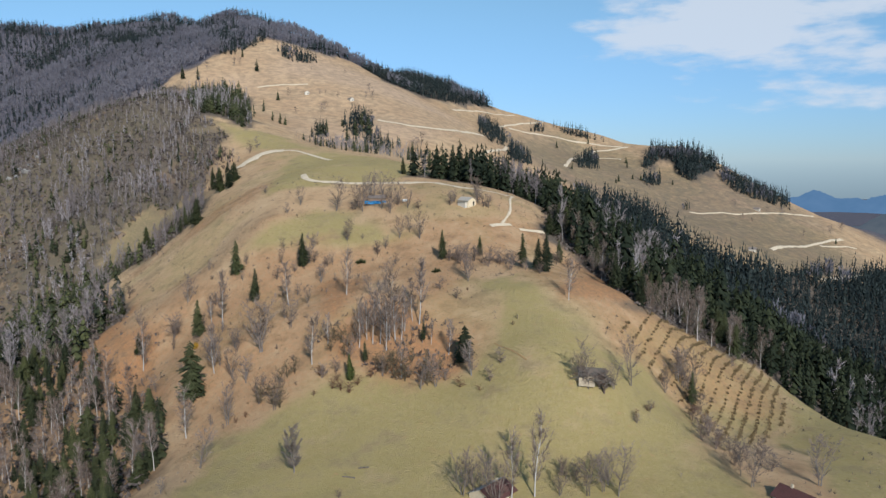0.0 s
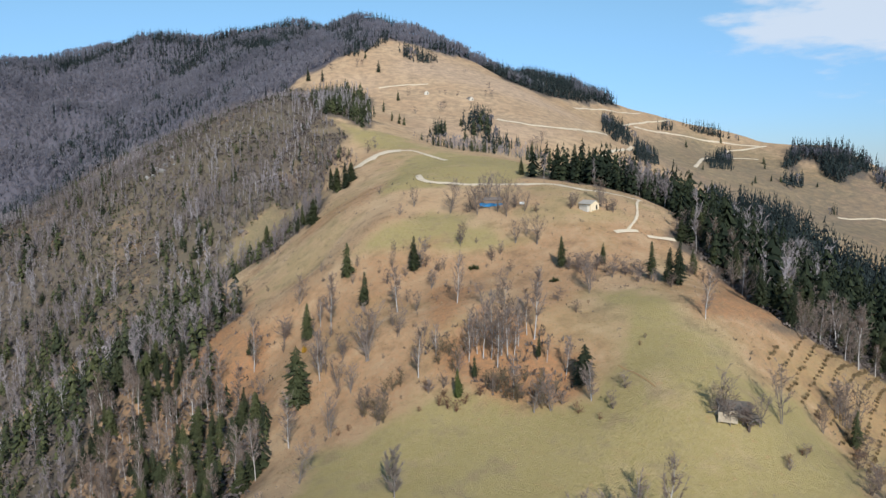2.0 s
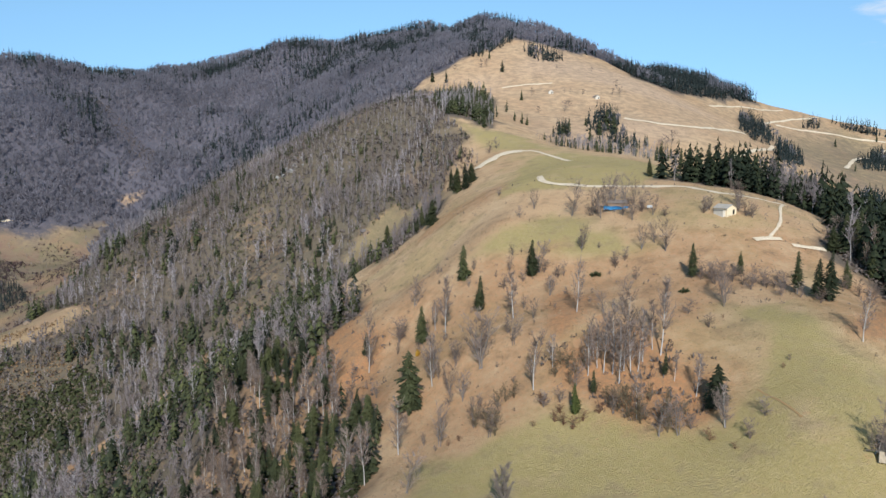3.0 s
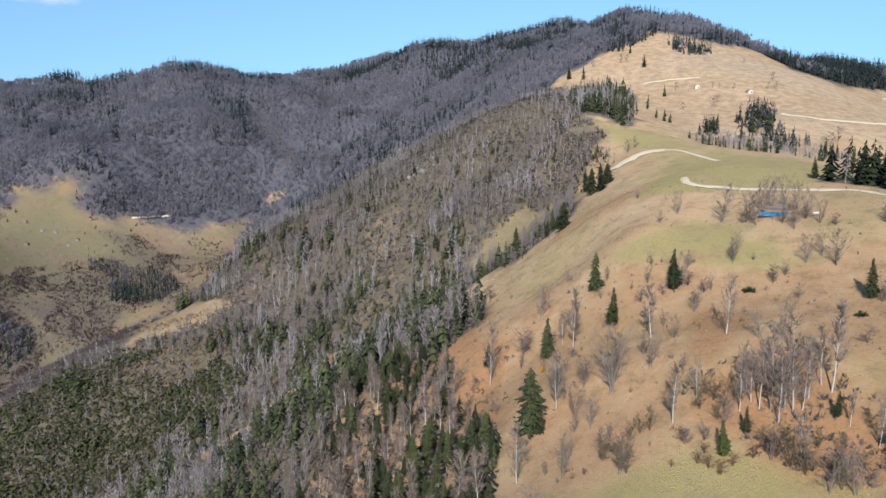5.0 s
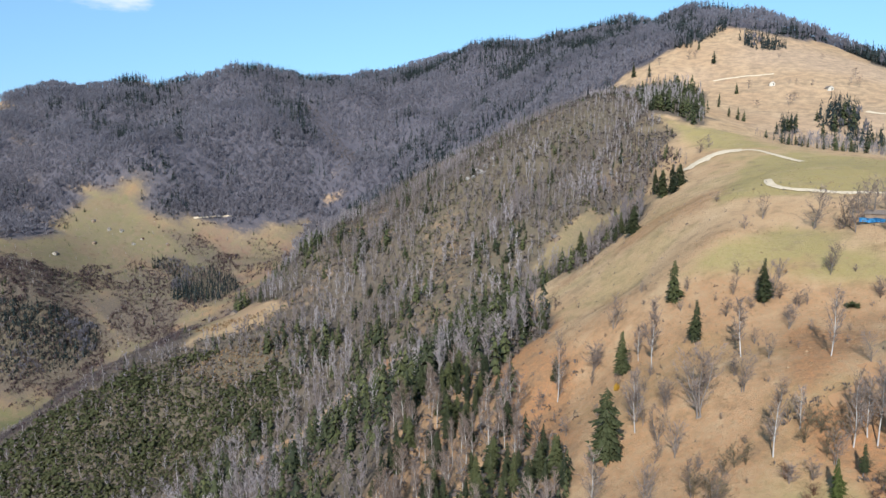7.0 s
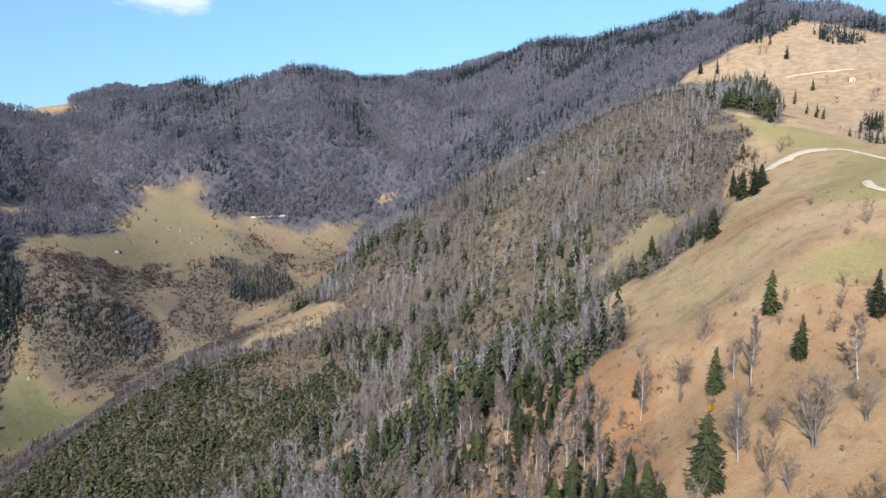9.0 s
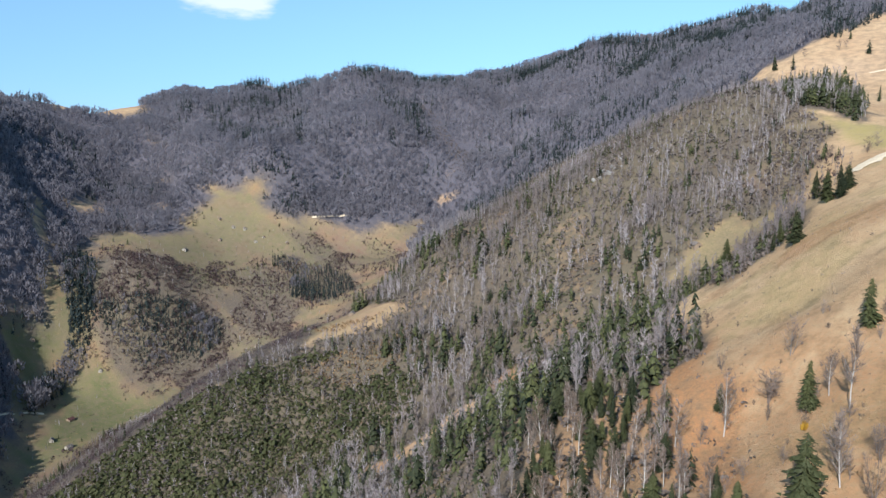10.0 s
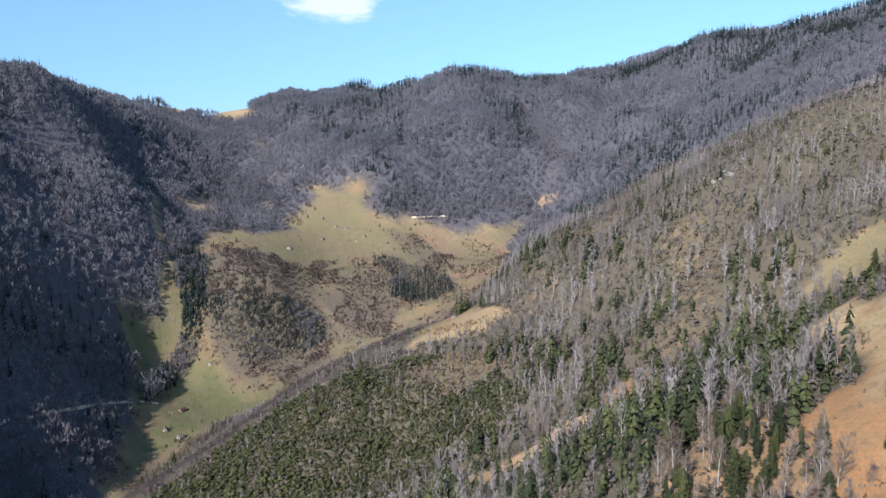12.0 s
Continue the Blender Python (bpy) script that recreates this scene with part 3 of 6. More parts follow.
BUSH_AT_UPPER = [(-20.3, 274.2, 5.0), (10.1, 271.4, 5.0), (92.5, 274.3, 6.4), (-38.3, 279.4, 6.1), (100.6, 279.4, 6.6), (1.0, 280.9, 1.9), (-18.0, 282.0, 5.5), (-31.3, 282.2, 4.8), (-19.1, 283.5, 3.9), (3.1, 284.5, 6.1), (-23.6, 287.0, 5.3), (2.7, 286.7, 5.7), (6.6, 287.6, 5.6), (-3.3, 298.6, 2.9), (54.5, 308.9, 5.7), (52.4, 310.3, 6.7), (22.4, 313.7, 4.7), (37.1, 312.2, 6.2), (50.1, 313.7, 6.3), (39.4, 314.6, 6.2), (9.9, 321.2, 5.8), (13.6, 322.8, 5.4), (-7.8, 329.7, 4.9), (-4.6, 330.7, 6.0), (-1.3, 333.5, 6.6), (-105.5, 340.2, 2.5), (-39.3, 332.7, 5.7), (-122.0, 357.2, 7.1), (-55.5, 377.2, 4.8), (-101.2, 479.7, 7.8)]
BUSH_AT_TOP = [(-110.0, 555.2, 8.4), (-89.0, 544.1, 9.8), (-85.2, 555.0, 9.1)]
PASTURE_SPRUCES_HIGH = [
    (-161.0, 969.0, 10.4), (-172.0, 977.0, 8.1), (-137.0, 925.0, 14.5), (-201.0, 888.0, 16.3), (-222.0, 900.0, 18.1), (-100.0, 828.0, 11.5), (-108.0, 764.0, 13.2), (-93.0, 716.0, 9.4), (-85.0, 710.0, 11.6), (-80.0, 709.0, 9.3), (-48.0, 696.0, 12.5), (-43.0, 700.0, 14.8), (-39.0, 698.0, 17.1), (-46.0, 706.0, 11.5), (-25.0, 739.0, 9.6), (-52.0, 682.0, 10.0), (-19.0, 686.0, 12.3), (49.0, 638.0, 10.4), (20.0, 393.0, 7.1), (-5.0, 722.0, 20.0),
]
PASTURE_SPRUCES_LOW = [
    (-11.0, 708.0, 17.3), (2.0, 712.0, 19.7), (-2.0, 749.0, 17.1), (391.0, 1026.0, 12.4), (334.0, 904.0, 9.4), (361.0, 925.0, 8.8), (378.0, 937.0, 9.8), (431.0, 953.0, 7.6), (399.0, 1053.0, 10.9), (299.0, 1090.0, 11.0), (369.0, 1151.0, 9.8), (271.0, 909.0, 9.2), (410.0, 860.0, 9.3), (336.0, 765.0, 6.8), (327.0, 895.0, 7.7), (584.0, 810.0, 8.1), (66.0, 385.0, 9.7), (22.0, 666.0, 7.6), (14.0, 660.0, 7.5), (6.0, 654.0, 8.5), (0.0, 645.0, 8.4),
]
PASTURE_SPRUCES = PASTURE_SPRUCES_HIGH + PASTURE_SPRUCES_LOW
PASTURE_BARE = [(-167.0, 939.0, 10.9), (-161.0, 944.0, 9.4), (-197.0, 919.0, 10.7), (-91.0, 848.0, 9.7), (-54.0, 854.0, 6.3), (-47.0, 855.0, 6.3), (-76.0, 785.0, 9.0), (-50.0, 797.0, 11.7), (-46.0, 809.0, 9.2), (5.0, 893.0, 10.2), (8.0, 858.0, 11.2), (0.0, 857.0, 8.4), (-71.0, 950.0, 7.0), (-28.0, 982.0, 7.2), (-8.0, 803.0, 9.1), (-33.0, 850.0, 6.9), (47.0, 679.0, 12.2), (53.0, 688.0, 13.5), (42.0, 666.0, 10.9), (-45.0, 629.0, 6.2), (-28.0, 587.0, 5.8), (-18.0, 608.0, 6.0), (378.0, 905.0, 7.9), (495.0, 897.0, 10.0), (484.0, 854.0, 11.1), (535.0, 882.0, 11.7), (556.0, 884.0, 11.8), (440.0, 793.0, 8.8), (491.0, 846.0, 7.9), (603.0, 849.0, 13.5), (635.0, 872.0, 14.0), (545.0, 819.0, 9.6), (533.0, 858.0, 6.6)]
SPRUCE_AT = SPRUCE_AT_NEAR + SPRUCE_AT_MIDDLE
BIRCH_AT = BIRCH_AT_NEAR + BIRCH_AT_MIDDLE
ALDER_AT = ALDER_AT_NEAR + ALDER_AT_MIDDLE + ALDER_AT_UPPER
BUSH_AT = BUSH_AT_NEAR + BUSH_AT_MIDDLE + BUSH_AT_UPPER + BUSH_AT_TOP


def zone(polys, x, y, soft):
    best = np.full(np.shape(x), -1e9)
    for p in polys:
        best = np.maximum(best, inside(p, x, y))
    return smooth(best, -soft, soft)


# ---- materials ----
def nodes_for(name):
    m = bpy.data.materials.new(name)
    m.use_nodes = True
    nt = m.node_tree
    b = nt.nodes["Principled BSDF"]
    b.inputs["Specular IOR Level"].default_value = 0.25
    return m, nt, b


def ramp_mix(nt, fac, a, b):
    n = nt.nodes.new("ShaderNodeMix")
    n.data_type = "RGBA"
    for key, v in (("Factor", fac), ("A", a), ("B", b)):
        if isinstance(v, (tuple, float)):
            n.inputs[key].default_value = (*v, 1.0) if isinstance(v, tuple) else v
        else:
            nt.links.new(v, n.inputs[key])
    return n.outputs["Result"]


def noise_node(nt, scale, detail=4.0, rough=0.6, lo=0.3, hi=0.7):
    tc = nt.nodes.new("ShaderNodeTexCoord")
    n = nt.nodes.new("ShaderNodeTexNoise")
    n.inputs["Scale"].default_value, n.inputs["Detail"].default_value, n.inputs["Roughness"].default_value = scale, detail, rough
    nt.links.new(tc.outputs["Object"], n.inputs["Vector"])
    r = nt.nodes.new("ShaderNodeMapRange")
    r.inputs["From Min"].default_value, r.inputs["From Max"].default_value = lo, hi
    nt.links.new(n.outputs["Fac"], r.inputs["Value"])
    return r.outputs[0]


def attr_node(nt, name):
    n = nt.nodes.new("ShaderNodeAttribute")
    n.attribute_name = name
    return n.outputs["Fac"]


def mat_ground():
    m, nt, b = nodes_for("ground_cover")
    fine, mid, big = noise_node(nt, 0.7, 7, 0.75, 0.36, 0.64), noise_node(nt, 0.11, 7, 0.7, 0.34, 0.66), noise_node(nt, 0.02, 4, 0.6)

    def edge(name, lo=0.4, hi=1.1):
        # the blend between covers follows the clumps of the growth
        add = nt.nodes.new("ShaderNodeMath")
        add.operation = "MULTIPLY_ADD"
        nt.links.new(mid, add.inputs[0])
        add.inputs[1].default_value = 0.5
        nt.links.new(attr_node(nt, name), add.inputs[2])
        r = nt.nodes.new("ShaderNodeMapRange")
        nt.links.new(add.outputs[0], r.inputs["Value"])
        r.inputs["From Min"].default_value, r.inputs["From Max"].default_value = lo, hi
        return r.outputs[0]

    dry = ramp_mix(nt, mid, DRY_A, DRY_B)
    dry = ramp_mix(nt, big, dry, ramp_mix(nt, fine, DRY_C, DRY_B))
    dry = ramp_mix(nt, attr_node(nt, "rose"), dry, ramp_mix(nt, fine, ROSE, DRY_A))
    green = ramp_mix(nt, mid, GREEN_A, GREEN_B)
    green = ramp_mix(nt, big, green, ramp_mix(nt, fine, GREEN_B, GREEN_A))
    green = ramp_mix(nt, noise_node(nt, 0.06, 6, 0.7, 0.54, 0.9), green, ramp_mix(nt, mid, DRY_B, DRY_A))
    rust = ramp_mix(nt, mid, RUST_A, RUST_B)
    rust = ramp_mix(nt, fine, rust, (0.33, 0.205, 0.11))
    litter = ramp_mix(nt, mid, LITTER_A, LITTER_B)
    litter = ramp_mix(nt, fine, litter, LITTER_A)
    c = ramp_mix(nt, edge("green"), dry, green)
    turf = ramp_mix(nt, noise_node(nt, 0.028, 5, 0.65, 0.44, 0.58), ramp_mix(nt, mid, TURF_A, TURF_B), ramp_mix(nt, fine, TURF_B, TURF_A))
    turf = ramp_mix(nt, noise_node(nt, 0.019, 6, 0.7, 0.5, 0.6), turf, ramp_mix(nt, mid, TURF_C, TURF_B))
    c = ramp_mix(nt, attr_node(nt, "vale"), c, turf)
    c = ramp_mix(nt, attr_node(nt, "lush"), c, ramp_mix(nt, mid, LUSH_A, LUSH_B))
    c = ramp_mix(nt, edge("rust"), c, rust)
    # distance haze is put into the far ground as a cool blue-grey
    litter = ramp_mix(nt, attr_node(nt, "far_haze"), litter, ramp_mix(nt, mid, FAR_HAZE, (0.085, 0.083, 0.1)))
    litter = ramp_mix(nt, attr_node(nt, "moss"), litter, ramp_mix(nt, fine, MOSS, (0.16, 0.13, 0.092)))
    c = ramp_mix(nt, edge("litter", 0.28, 1.02), c, litter)
    # narrow sheep tracks that follow the contours
    tc, mp, tracks = nt.nodes.new("ShaderNodeTexCoord"), nt.nodes.new("ShaderNodeMapping"), nt.nodes.new("ShaderNodeTexNoise")
    mp.inputs["Scale"].default_value = (0.14, 0.14, 1.5)
    tracks.inputs["Scale"].default_value, tracks.inputs["Detail"].default_value = 1.0, 5.0
    nt.links.new(tc.outputs["Object"], mp.inputs["Vector"])
    nt.links.new(mp.outputs[0], tracks.inputs["Vector"])
    cut = nt.nodes.new("ShaderNodeMapRange")
    cut.inputs["From Min"].default_value, cut.inputs["From Max"].default_value, cut.inputs["To Max"].default_value = 0.52, 0.68, 0.12
    nt.links.new(tracks.outputs["Fac"], cut.inputs["Value"])
    c = ramp_mix(nt, cut.outputs[0], c, ramp_mix(nt, mid, DRY_C, LITTER_B))
    # matted clumps, a metre across
    c = ramp_mix(nt, noise_node(nt, 1.3, 5, 0.8, 0.56, 0.8), c, LITTER_B)
    # bare, trodden and bleached specks
    c = ramp_mix(nt, noise_node(nt, 0.33, 6, 0.8, 0.60, 0.74), c, DRY_C)
    c = ramp_mix(nt, noise_node(nt, 0.5, 6, 0.8, 0.62, 0.76), c, ramp_mix(nt, mid, GREEN_B, DRY_A))
    nt.links.new(c, b.inputs["Base Color"])
    b.inputs["Roughness"].default_value = 0.95
    b.inputs["Specular IOR Level"].default_value = 0.1
    bump = nt.nodes.new("ShaderNodeBump")
    bump.inputs["Strength"].default_value, bump.inputs["Distance"].default_value = 0.9, 0.65
    nt.links.new(noise_node(nt, 1.6, 6, 0.75, 0.0, 1.0), bump.inputs["Height"])
    nt.links.new(bump.outputs[0], b.inputs["Normal"])
    return m


DRY_A, DRY_B, DRY_C = (0.60, 0.43, 0.26), (0.50, 0.345, 0.192), (0.48, 0.28, 0.148)
ROSE = (0.50, 0.345, 0.245)
TURF_A, TURF_B, TURF_C = (0.165, 0.15, 0.082), (0.31, 0.228, 0.14), (0.19, 0.112, 0.088)
GREEN_A, GREEN_B = (0.36, 0.288, 0.113), (0.445, 0.35, 0.168)
RUST_A, RUST_B = (0.54, 0.235, 0.10), (0.52, 0.29, 0.14)
MOSS = (0.13, 0.112, 0.08)
# blue-grey that paints distance haze on the floor of the far woods and beyond
FAR_HAZE = (0.128, 0.122, 0.145)
LUSH_A, LUSH_B = (0.105, 0.125, 0.055), (0.172, 0.165, 0.085)
LITTER_A, LITTER_B = (0.115, 0.097, 0.08), (0.205, 0.16, 0.118)
GROUND = mat_ground()


def mat_tinted(name, a, b, rough=0.85, spec=0.15, scale=0.6, dark=0.75, single=False, airy=0.0):
    """Growth whose colour varies from plant to plant (tint) and within the plant."""
    m, nt, p = nodes_for(name)
    c = ramp_mix(nt, nt.nodes.new("ShaderNodeObjectInfo").outputs["Random"] if single else attr_node(nt, "tint"), a, b)
    c = ramp_mix(nt, noise_node(nt, scale, 3), tuple(v * dark for v in a), c)
    nt.links.new(c, p.inputs["Base Color"])
    p.inputs["Roughness"].default_value, p.inputs["Specular IOR Level"].default_value = rough, spec
    if airy:
        # light passes through an open crown of twigs
        t, mix = nt.nodes.new("ShaderNodeBsdfTranslucent"), nt.nodes.new("ShaderNodeMixShader")
        mix.inputs[0].default_value = airy
        nt.links.new(c, t.inputs["Color"])
        nt.links.new(p.outputs[0], mix.inputs[1])
        nt.links.new(t.outputs[0], mix.inputs[2])
        nt.links.new(mix.outputs[0], nt.nodes["Material Output"].inputs["Surface"])
    return m


NEEDLE_A, NEEDLE_B = (0.026, 0.034, 0.015), (0.128, 0.136, 0.048)
TWIG_A, TWIG_B = (0.235, 0.2, 0.195), (0.48, 0.435, 0.445)
BARK_A, BARK_B = (0.29, 0.26, 0.245), (0.66, 0.635, 0.615)
NEEDLES = mat_tinted("spruce_needles", NEEDLE_A, NEEDLE_B, 0.7, 0.3)
TWIGS = mat_tinted("bare_twigs", TWIG_A, TWIG_B, 0.9)
BARK = mat_tinted("pale_bark", BARK_A, BARK_B, 0.85, scale=2.0, dark=0.5)
BROWN_BARK = mat_tinted("brown_bark", (0.15, 0.12, 0.10), (0.24, 0.2, 0.17), 0.9, scale=2.0)
# far twigs: the haze of distance is painted in as a bluish grey
HAZED_TWIGS = mat_tinted("bare_woods", (0.23, 0.22, 0.248), (0.372, 0.35, 0.38), 0.9, airy=0.5)
EDGE_TWIGS = mat_tinted("thicket_twigs", (0.125, 0.105, 0.106), (0.25, 0.212, 0.206), 0.9, airy=0.4)
HEATH_TWIGS = mat_tinted("heath_twigs", (0.088, 0.062, 0.064), (0.2, 0.138, 0.13), 0.9, airy=0.35)
# far needles: lifted and blued, so haze sits in the colour
HAZED_NEEDLES = mat_tinted("hazed_needles", (0.024, 0.034, 0.035), (0.056, 0.072, 0.064), 0.8, 0.1)
# darker needle copy: shade put into the colour for east slope and crest belt
DARK_NEEDLES = mat_tinted("shade_painted_needles", (0.014, 0.021, 0.012), (0.05, 0.06, 0.027), 0.8, 0.15)
OLIVE = mat_tinted("scrub_leaves", (0.095, 0.106, 0.05), (0.178, 0.178, 0.084), 0.85, airy=0.45)
MEADOW = mat_tinted("meadow_blades", (0.17, 0.19, 0.06), (0.30, 0.27, 0.12), 0.9)
NEAR_NEEDLES = mat_tinted("spruce_boughs", NEEDLE_A, NEEDLE_B, 0.7, 0.3, single=True)
NEAR_TWIGS = mat_tinted("fine_twigs", (0.19, 0.14, 0.11), (0.37, 0.30, 0.265), 0.9, single=True)
NEAR_BARK = mat_tinted("birch_bark", (0.5, 0.47, 0.44), (0.76, 0.73, 0.69), 0.85, scale=2.0, dark=0.7, single=True)
NEAR_BROWN = mat_tinted("grey_bark", (0.19, 0.16, 0.14), (0.34, 0.30, 0.265), 0.9, scale=2.0, single=True)
YOUNG_NEEDLES = mat_tinted("young_needles", (0.075, 0.092, 0.026), (0.095, 0.11, 0.034), 0.7, single=True)
HAZEL = mat_tinted("hazel_twigs", (0.15, 0.115, 0.07), (0.24, 0.19, 0.12), 0.9, single=True)
LOW_RUST = mat_tinted("rusty_twigs", (0.2, 0.11, 0.07), (0.3, 0.17, 0.1), 0.9, single=True)
OVAL_TWIGS = mat_tinted("grey_twigs", (0.2, 0.168, 0.14), (0.24, 0.2, 0.168), 0.9, single=True)
YELLOW = mat_tinted("ochre_leaves", (0.42, 0.24, 0.03), (0.5, 0.3, 0.05), 0.8, single=True)
BERRY = mat_tinted("berry_canes", (0.22, 0.16, 0.085), (0.32, 0.235, 0.13), 0.9, single=True)


# ---- mesh helpers ----
def mesh_of(name, verts, tris, mats, slots=None, attrs=None):
    me = bpy.data.meshes.new(name)
    v, f = np.asarray(verts, np.float32), np.asarray(tris, np.int32)
    me.vertices.add(len(v))
    me.vertices.foreach_set("co", v.ravel())
    me.loops.add(f.size)
    me.loops.foreach_set("vertex_index", f.ravel())
    me.polygons.add(len(f))
    me.polygons.foreach_set("loop_start", np.arange(0, f.size, f.shape[1], dtype=np.int32))
    for m in mats:
        me.materials.append(m)
    if slots is not None:
        me.polygons.foreach_set("material_index", np.asarray(slots, np.int32))
    for key, val in (attrs or {}).items():
        me.attributes.new(key, "FLOAT", "POINT").data.foreach_set("value", np.asarray(val, np.float32))
    me.update()
    me.validate()
    return me


def part(name, bm, material, parent, label=""):
    me = bpy.data.meshes.new(name)
    bm.to_mesh(me)
    bm.free()
    me.materials.append(material)
    ob = new(name, me)
    ob.parent = parent
    return tagged(ob, label)


# ---- the ground: one sheet, fine near the spur and coarse far away ----
def stops(centre0, centre1, step, grow, lo, hi):
    mids = list(np.arange(centre0, centre1, step))
    s, v, left = step, centre0, []
    while v > lo:
        s *= grow
        v -= s
        left.append(v)
    s, v, right = step, mids[-1], []
    while v < hi:
        s *= grow
        v += s
        right.append(v)
    return np.array(left[::-1] + mids + right)


def build_ground():
    xs, ys = stops(-170, 150, 3.2, 1.04, -9000, 9000), stops(130, 420, 3.2, 1.038, -6000, 12000)
    X, Y = np.meshgrid(xs, ys)
    Z = height(X, Y)
    n, m = X.shape
    k = np.arange(n * m).reshape(n, m)
    quads = np.stack([k[:-1, :-1], k[:-1, 1:], k[1:, 1:], k[1:, :-1]], -1).reshape(-1, 4)
    x, y = X.ravel(), Y.ravel()
    wob = (value_noise(x, y, 14, 5) - 0.5) * 14 + (value_noise(x, y, 45, 6) - 0.5) * 18 * np.clip(np.hypot(x, y) / 600 - 0.4, 0, 3)
    xw, yw = x + wob, y + (value_noise(x, y, 17, 8) - 0.5) * 12
    clear = zone(CLEARINGS + EAST_FIELDS + DRY_SPOTS, xw, yw, 6)
    woods = zone([WOOD_LEFT, WOOD_BACK, WOOD_WEST, WOOD_EAST, BELT, WOOD_DOME, WOOD_HILL, WOOD_NECK, WOOD_VALE, WOOD_GULLY, SCRUB, EAST_EDGE], xw, yw, 5) * (1 - clear)
    patch = smooth(value_noise(x, y, 60, 9) * 0.6 + value_noise(x, y, 22, 10) * 0.4, 0.45, 0.68)
    valley = zone([VALLEY], xw, yw, 30)
    brushy = smooth(value_noise(x, y, 48, 33) * 0.6 + value_noise(x, y, 17, 34) * 0.4, 0.38, 0.52)
    heath = np.maximum(zone([HEATH], xw, yw, 25) * 0.6 * brushy, zone([THICKET, LANE_BRUSH, UPPER_BRUSH, FOOT, BROWN_EDGE] + HEATH_PATCHES, xw, yw, 8))
    left = zone([WOOD_LEFT], xw, yw, 5)
    glade = left * (1 - smooth(stand_noise(x, y), 0.24, 0.36)) * (1 - zone([SCRUB], x, y, 15))
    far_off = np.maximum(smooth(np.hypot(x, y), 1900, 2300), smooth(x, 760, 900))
    attrs = {
        "green": np.max([zone(GREENS[:8], xw, yw, 7), 0.45 * zone(GREENS[8:], xw, yw, 25), 0.8 * zone(CLEARINGS[1:3], xw, yw, 8), 0.7 * zone([PLANTED], xw, yw, 5), 0.5 * valley * (1 - zone([RIGHT_PASTURE], xw, yw, 10)), 0.42 * zone([SPUR, UPPER], x, y, 20) * smooth(value_noise(x, y, 42, 37) * 0.6 + value_noise(x, y, 13, 38) * 0.4, 0.42, 0.65)], 0),
        "rust": np.max([zone(BRACKENS, xw, yw, 6) * 0.9, zone([RUST_LINE], xw, yw, 5) * 0.5, zone([EAST_EDGE], xw, yw, 6) * 0.7,  patch * 0.5 * (y < 430) * (1 - zone(GREENS, x, y, 10)), glade * 0.55, 0.5 * zone([NEAR_FLANK], xw, yw, 8), 0.48 * zone([SLOPE], xw, yw, 14), 0.85 * zone([GROVE], xw, yw, 14) * smooth(value_noise(x, y, 24, 43), 0.25, 0.6), valley * 0.36 * smooth(value_noise(x, y, 26, 35) * 0.6 + value_noise(x, y, 10, 47) * 0.4, 0.5, 0.66) * (1 - 0.7 * zone(GREENS[5:8], xw, yw, 10))], 0),
        "litter": np.maximum(0.45 * zone([EDGE_BRUSH, LOW_BRUSH], xw, yw, 8) + woods * (1 - 0.3 * glade) * (1 - 0.75 * zone([NEAR_FLANK], xw, yw, 8)), np.maximum(heath, valley * 0.4 * brushy) * (1 - 0.7 * zone(GREENS[5:8] + [RIGHT_PASTURE], xw, yw, 8))),
        "vale": np.maximum(valley * (1 - 0.6 * zone(GREENS[6:8], xw, yw, 8)), 0.95 * zone(CLEARINGS[1:3] + [EDGE_BRUSH, LOW_BRUSH], xw, yw, 10) + 0.5 * zone(CLEARINGS[:1], xw, yw, 8) + 0.4 * zone([RIGHT_FIELDS], xw, yw, 40)),
        "lush": 0.9 * zone(GREENS[6:8], xw, yw, 10) + 0.3 * zone(GREENS[5:6], xw, yw, 20) + 0.6 * valley * smooth(value_noise(x, y, 34, 44) * 0.65 + value_noise(x, y, 11, 48) * 0.35, 0.52, 0.66) * (1 - zone(GREENS[5:8], xw, yw, 10)),
        "rose": zone([DOME], xw, yw, 40) * (0.35 + 0.65 * smooth(value_noise(x, y, 110, 39), 0.3, 0.6)) + 0.2 * zone([RIGHT_FIELDS], xw, yw, 40) * smooth(value_noise(x, y, 90, 40), 0.45, 0.65),
        "far_haze": far_off + (1 - far_off) * zone([WOOD_BACK, WOOD_WEST], xw, yw, 10),
        "moss": np.maximum(zone([WOOD_LEFT], xw, yw, 10) * (0.35 + 0.65 * smooth(value_noise(x, y, 50, 36), 0.35, 0.6)), zone([SCRUB, THICKET, DARK_COPSE], xw, yw, 10)) + 0.1 * valley,
    }
    # litter colour mixed in beyond about 520 m and over the right fields, dulling them
    far_litter = smooth(np.hypot(x, y), 520, 800) * (0.08 + 0.12 * value_noise(x, y, 120, 12)) + zone([RIGHT_FIELDS], xw, yw, 60) * 0.3
    attrs["litter"] = np.max([attrs["litter"], far_litter, far_off], 0)
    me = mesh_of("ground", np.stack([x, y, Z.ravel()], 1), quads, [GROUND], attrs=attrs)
    me.polygons.foreach_set("use_smooth", np.ones(len(me.polygons), bool))
    return tagged(new("ground", me), "grassy mountain spur, wooded slopes and valley floor", "ground", kind="structure")


build_ground()


# ---- plants: templates as plain triangles, one unit high ----
rng = np.random.RandomState(11)


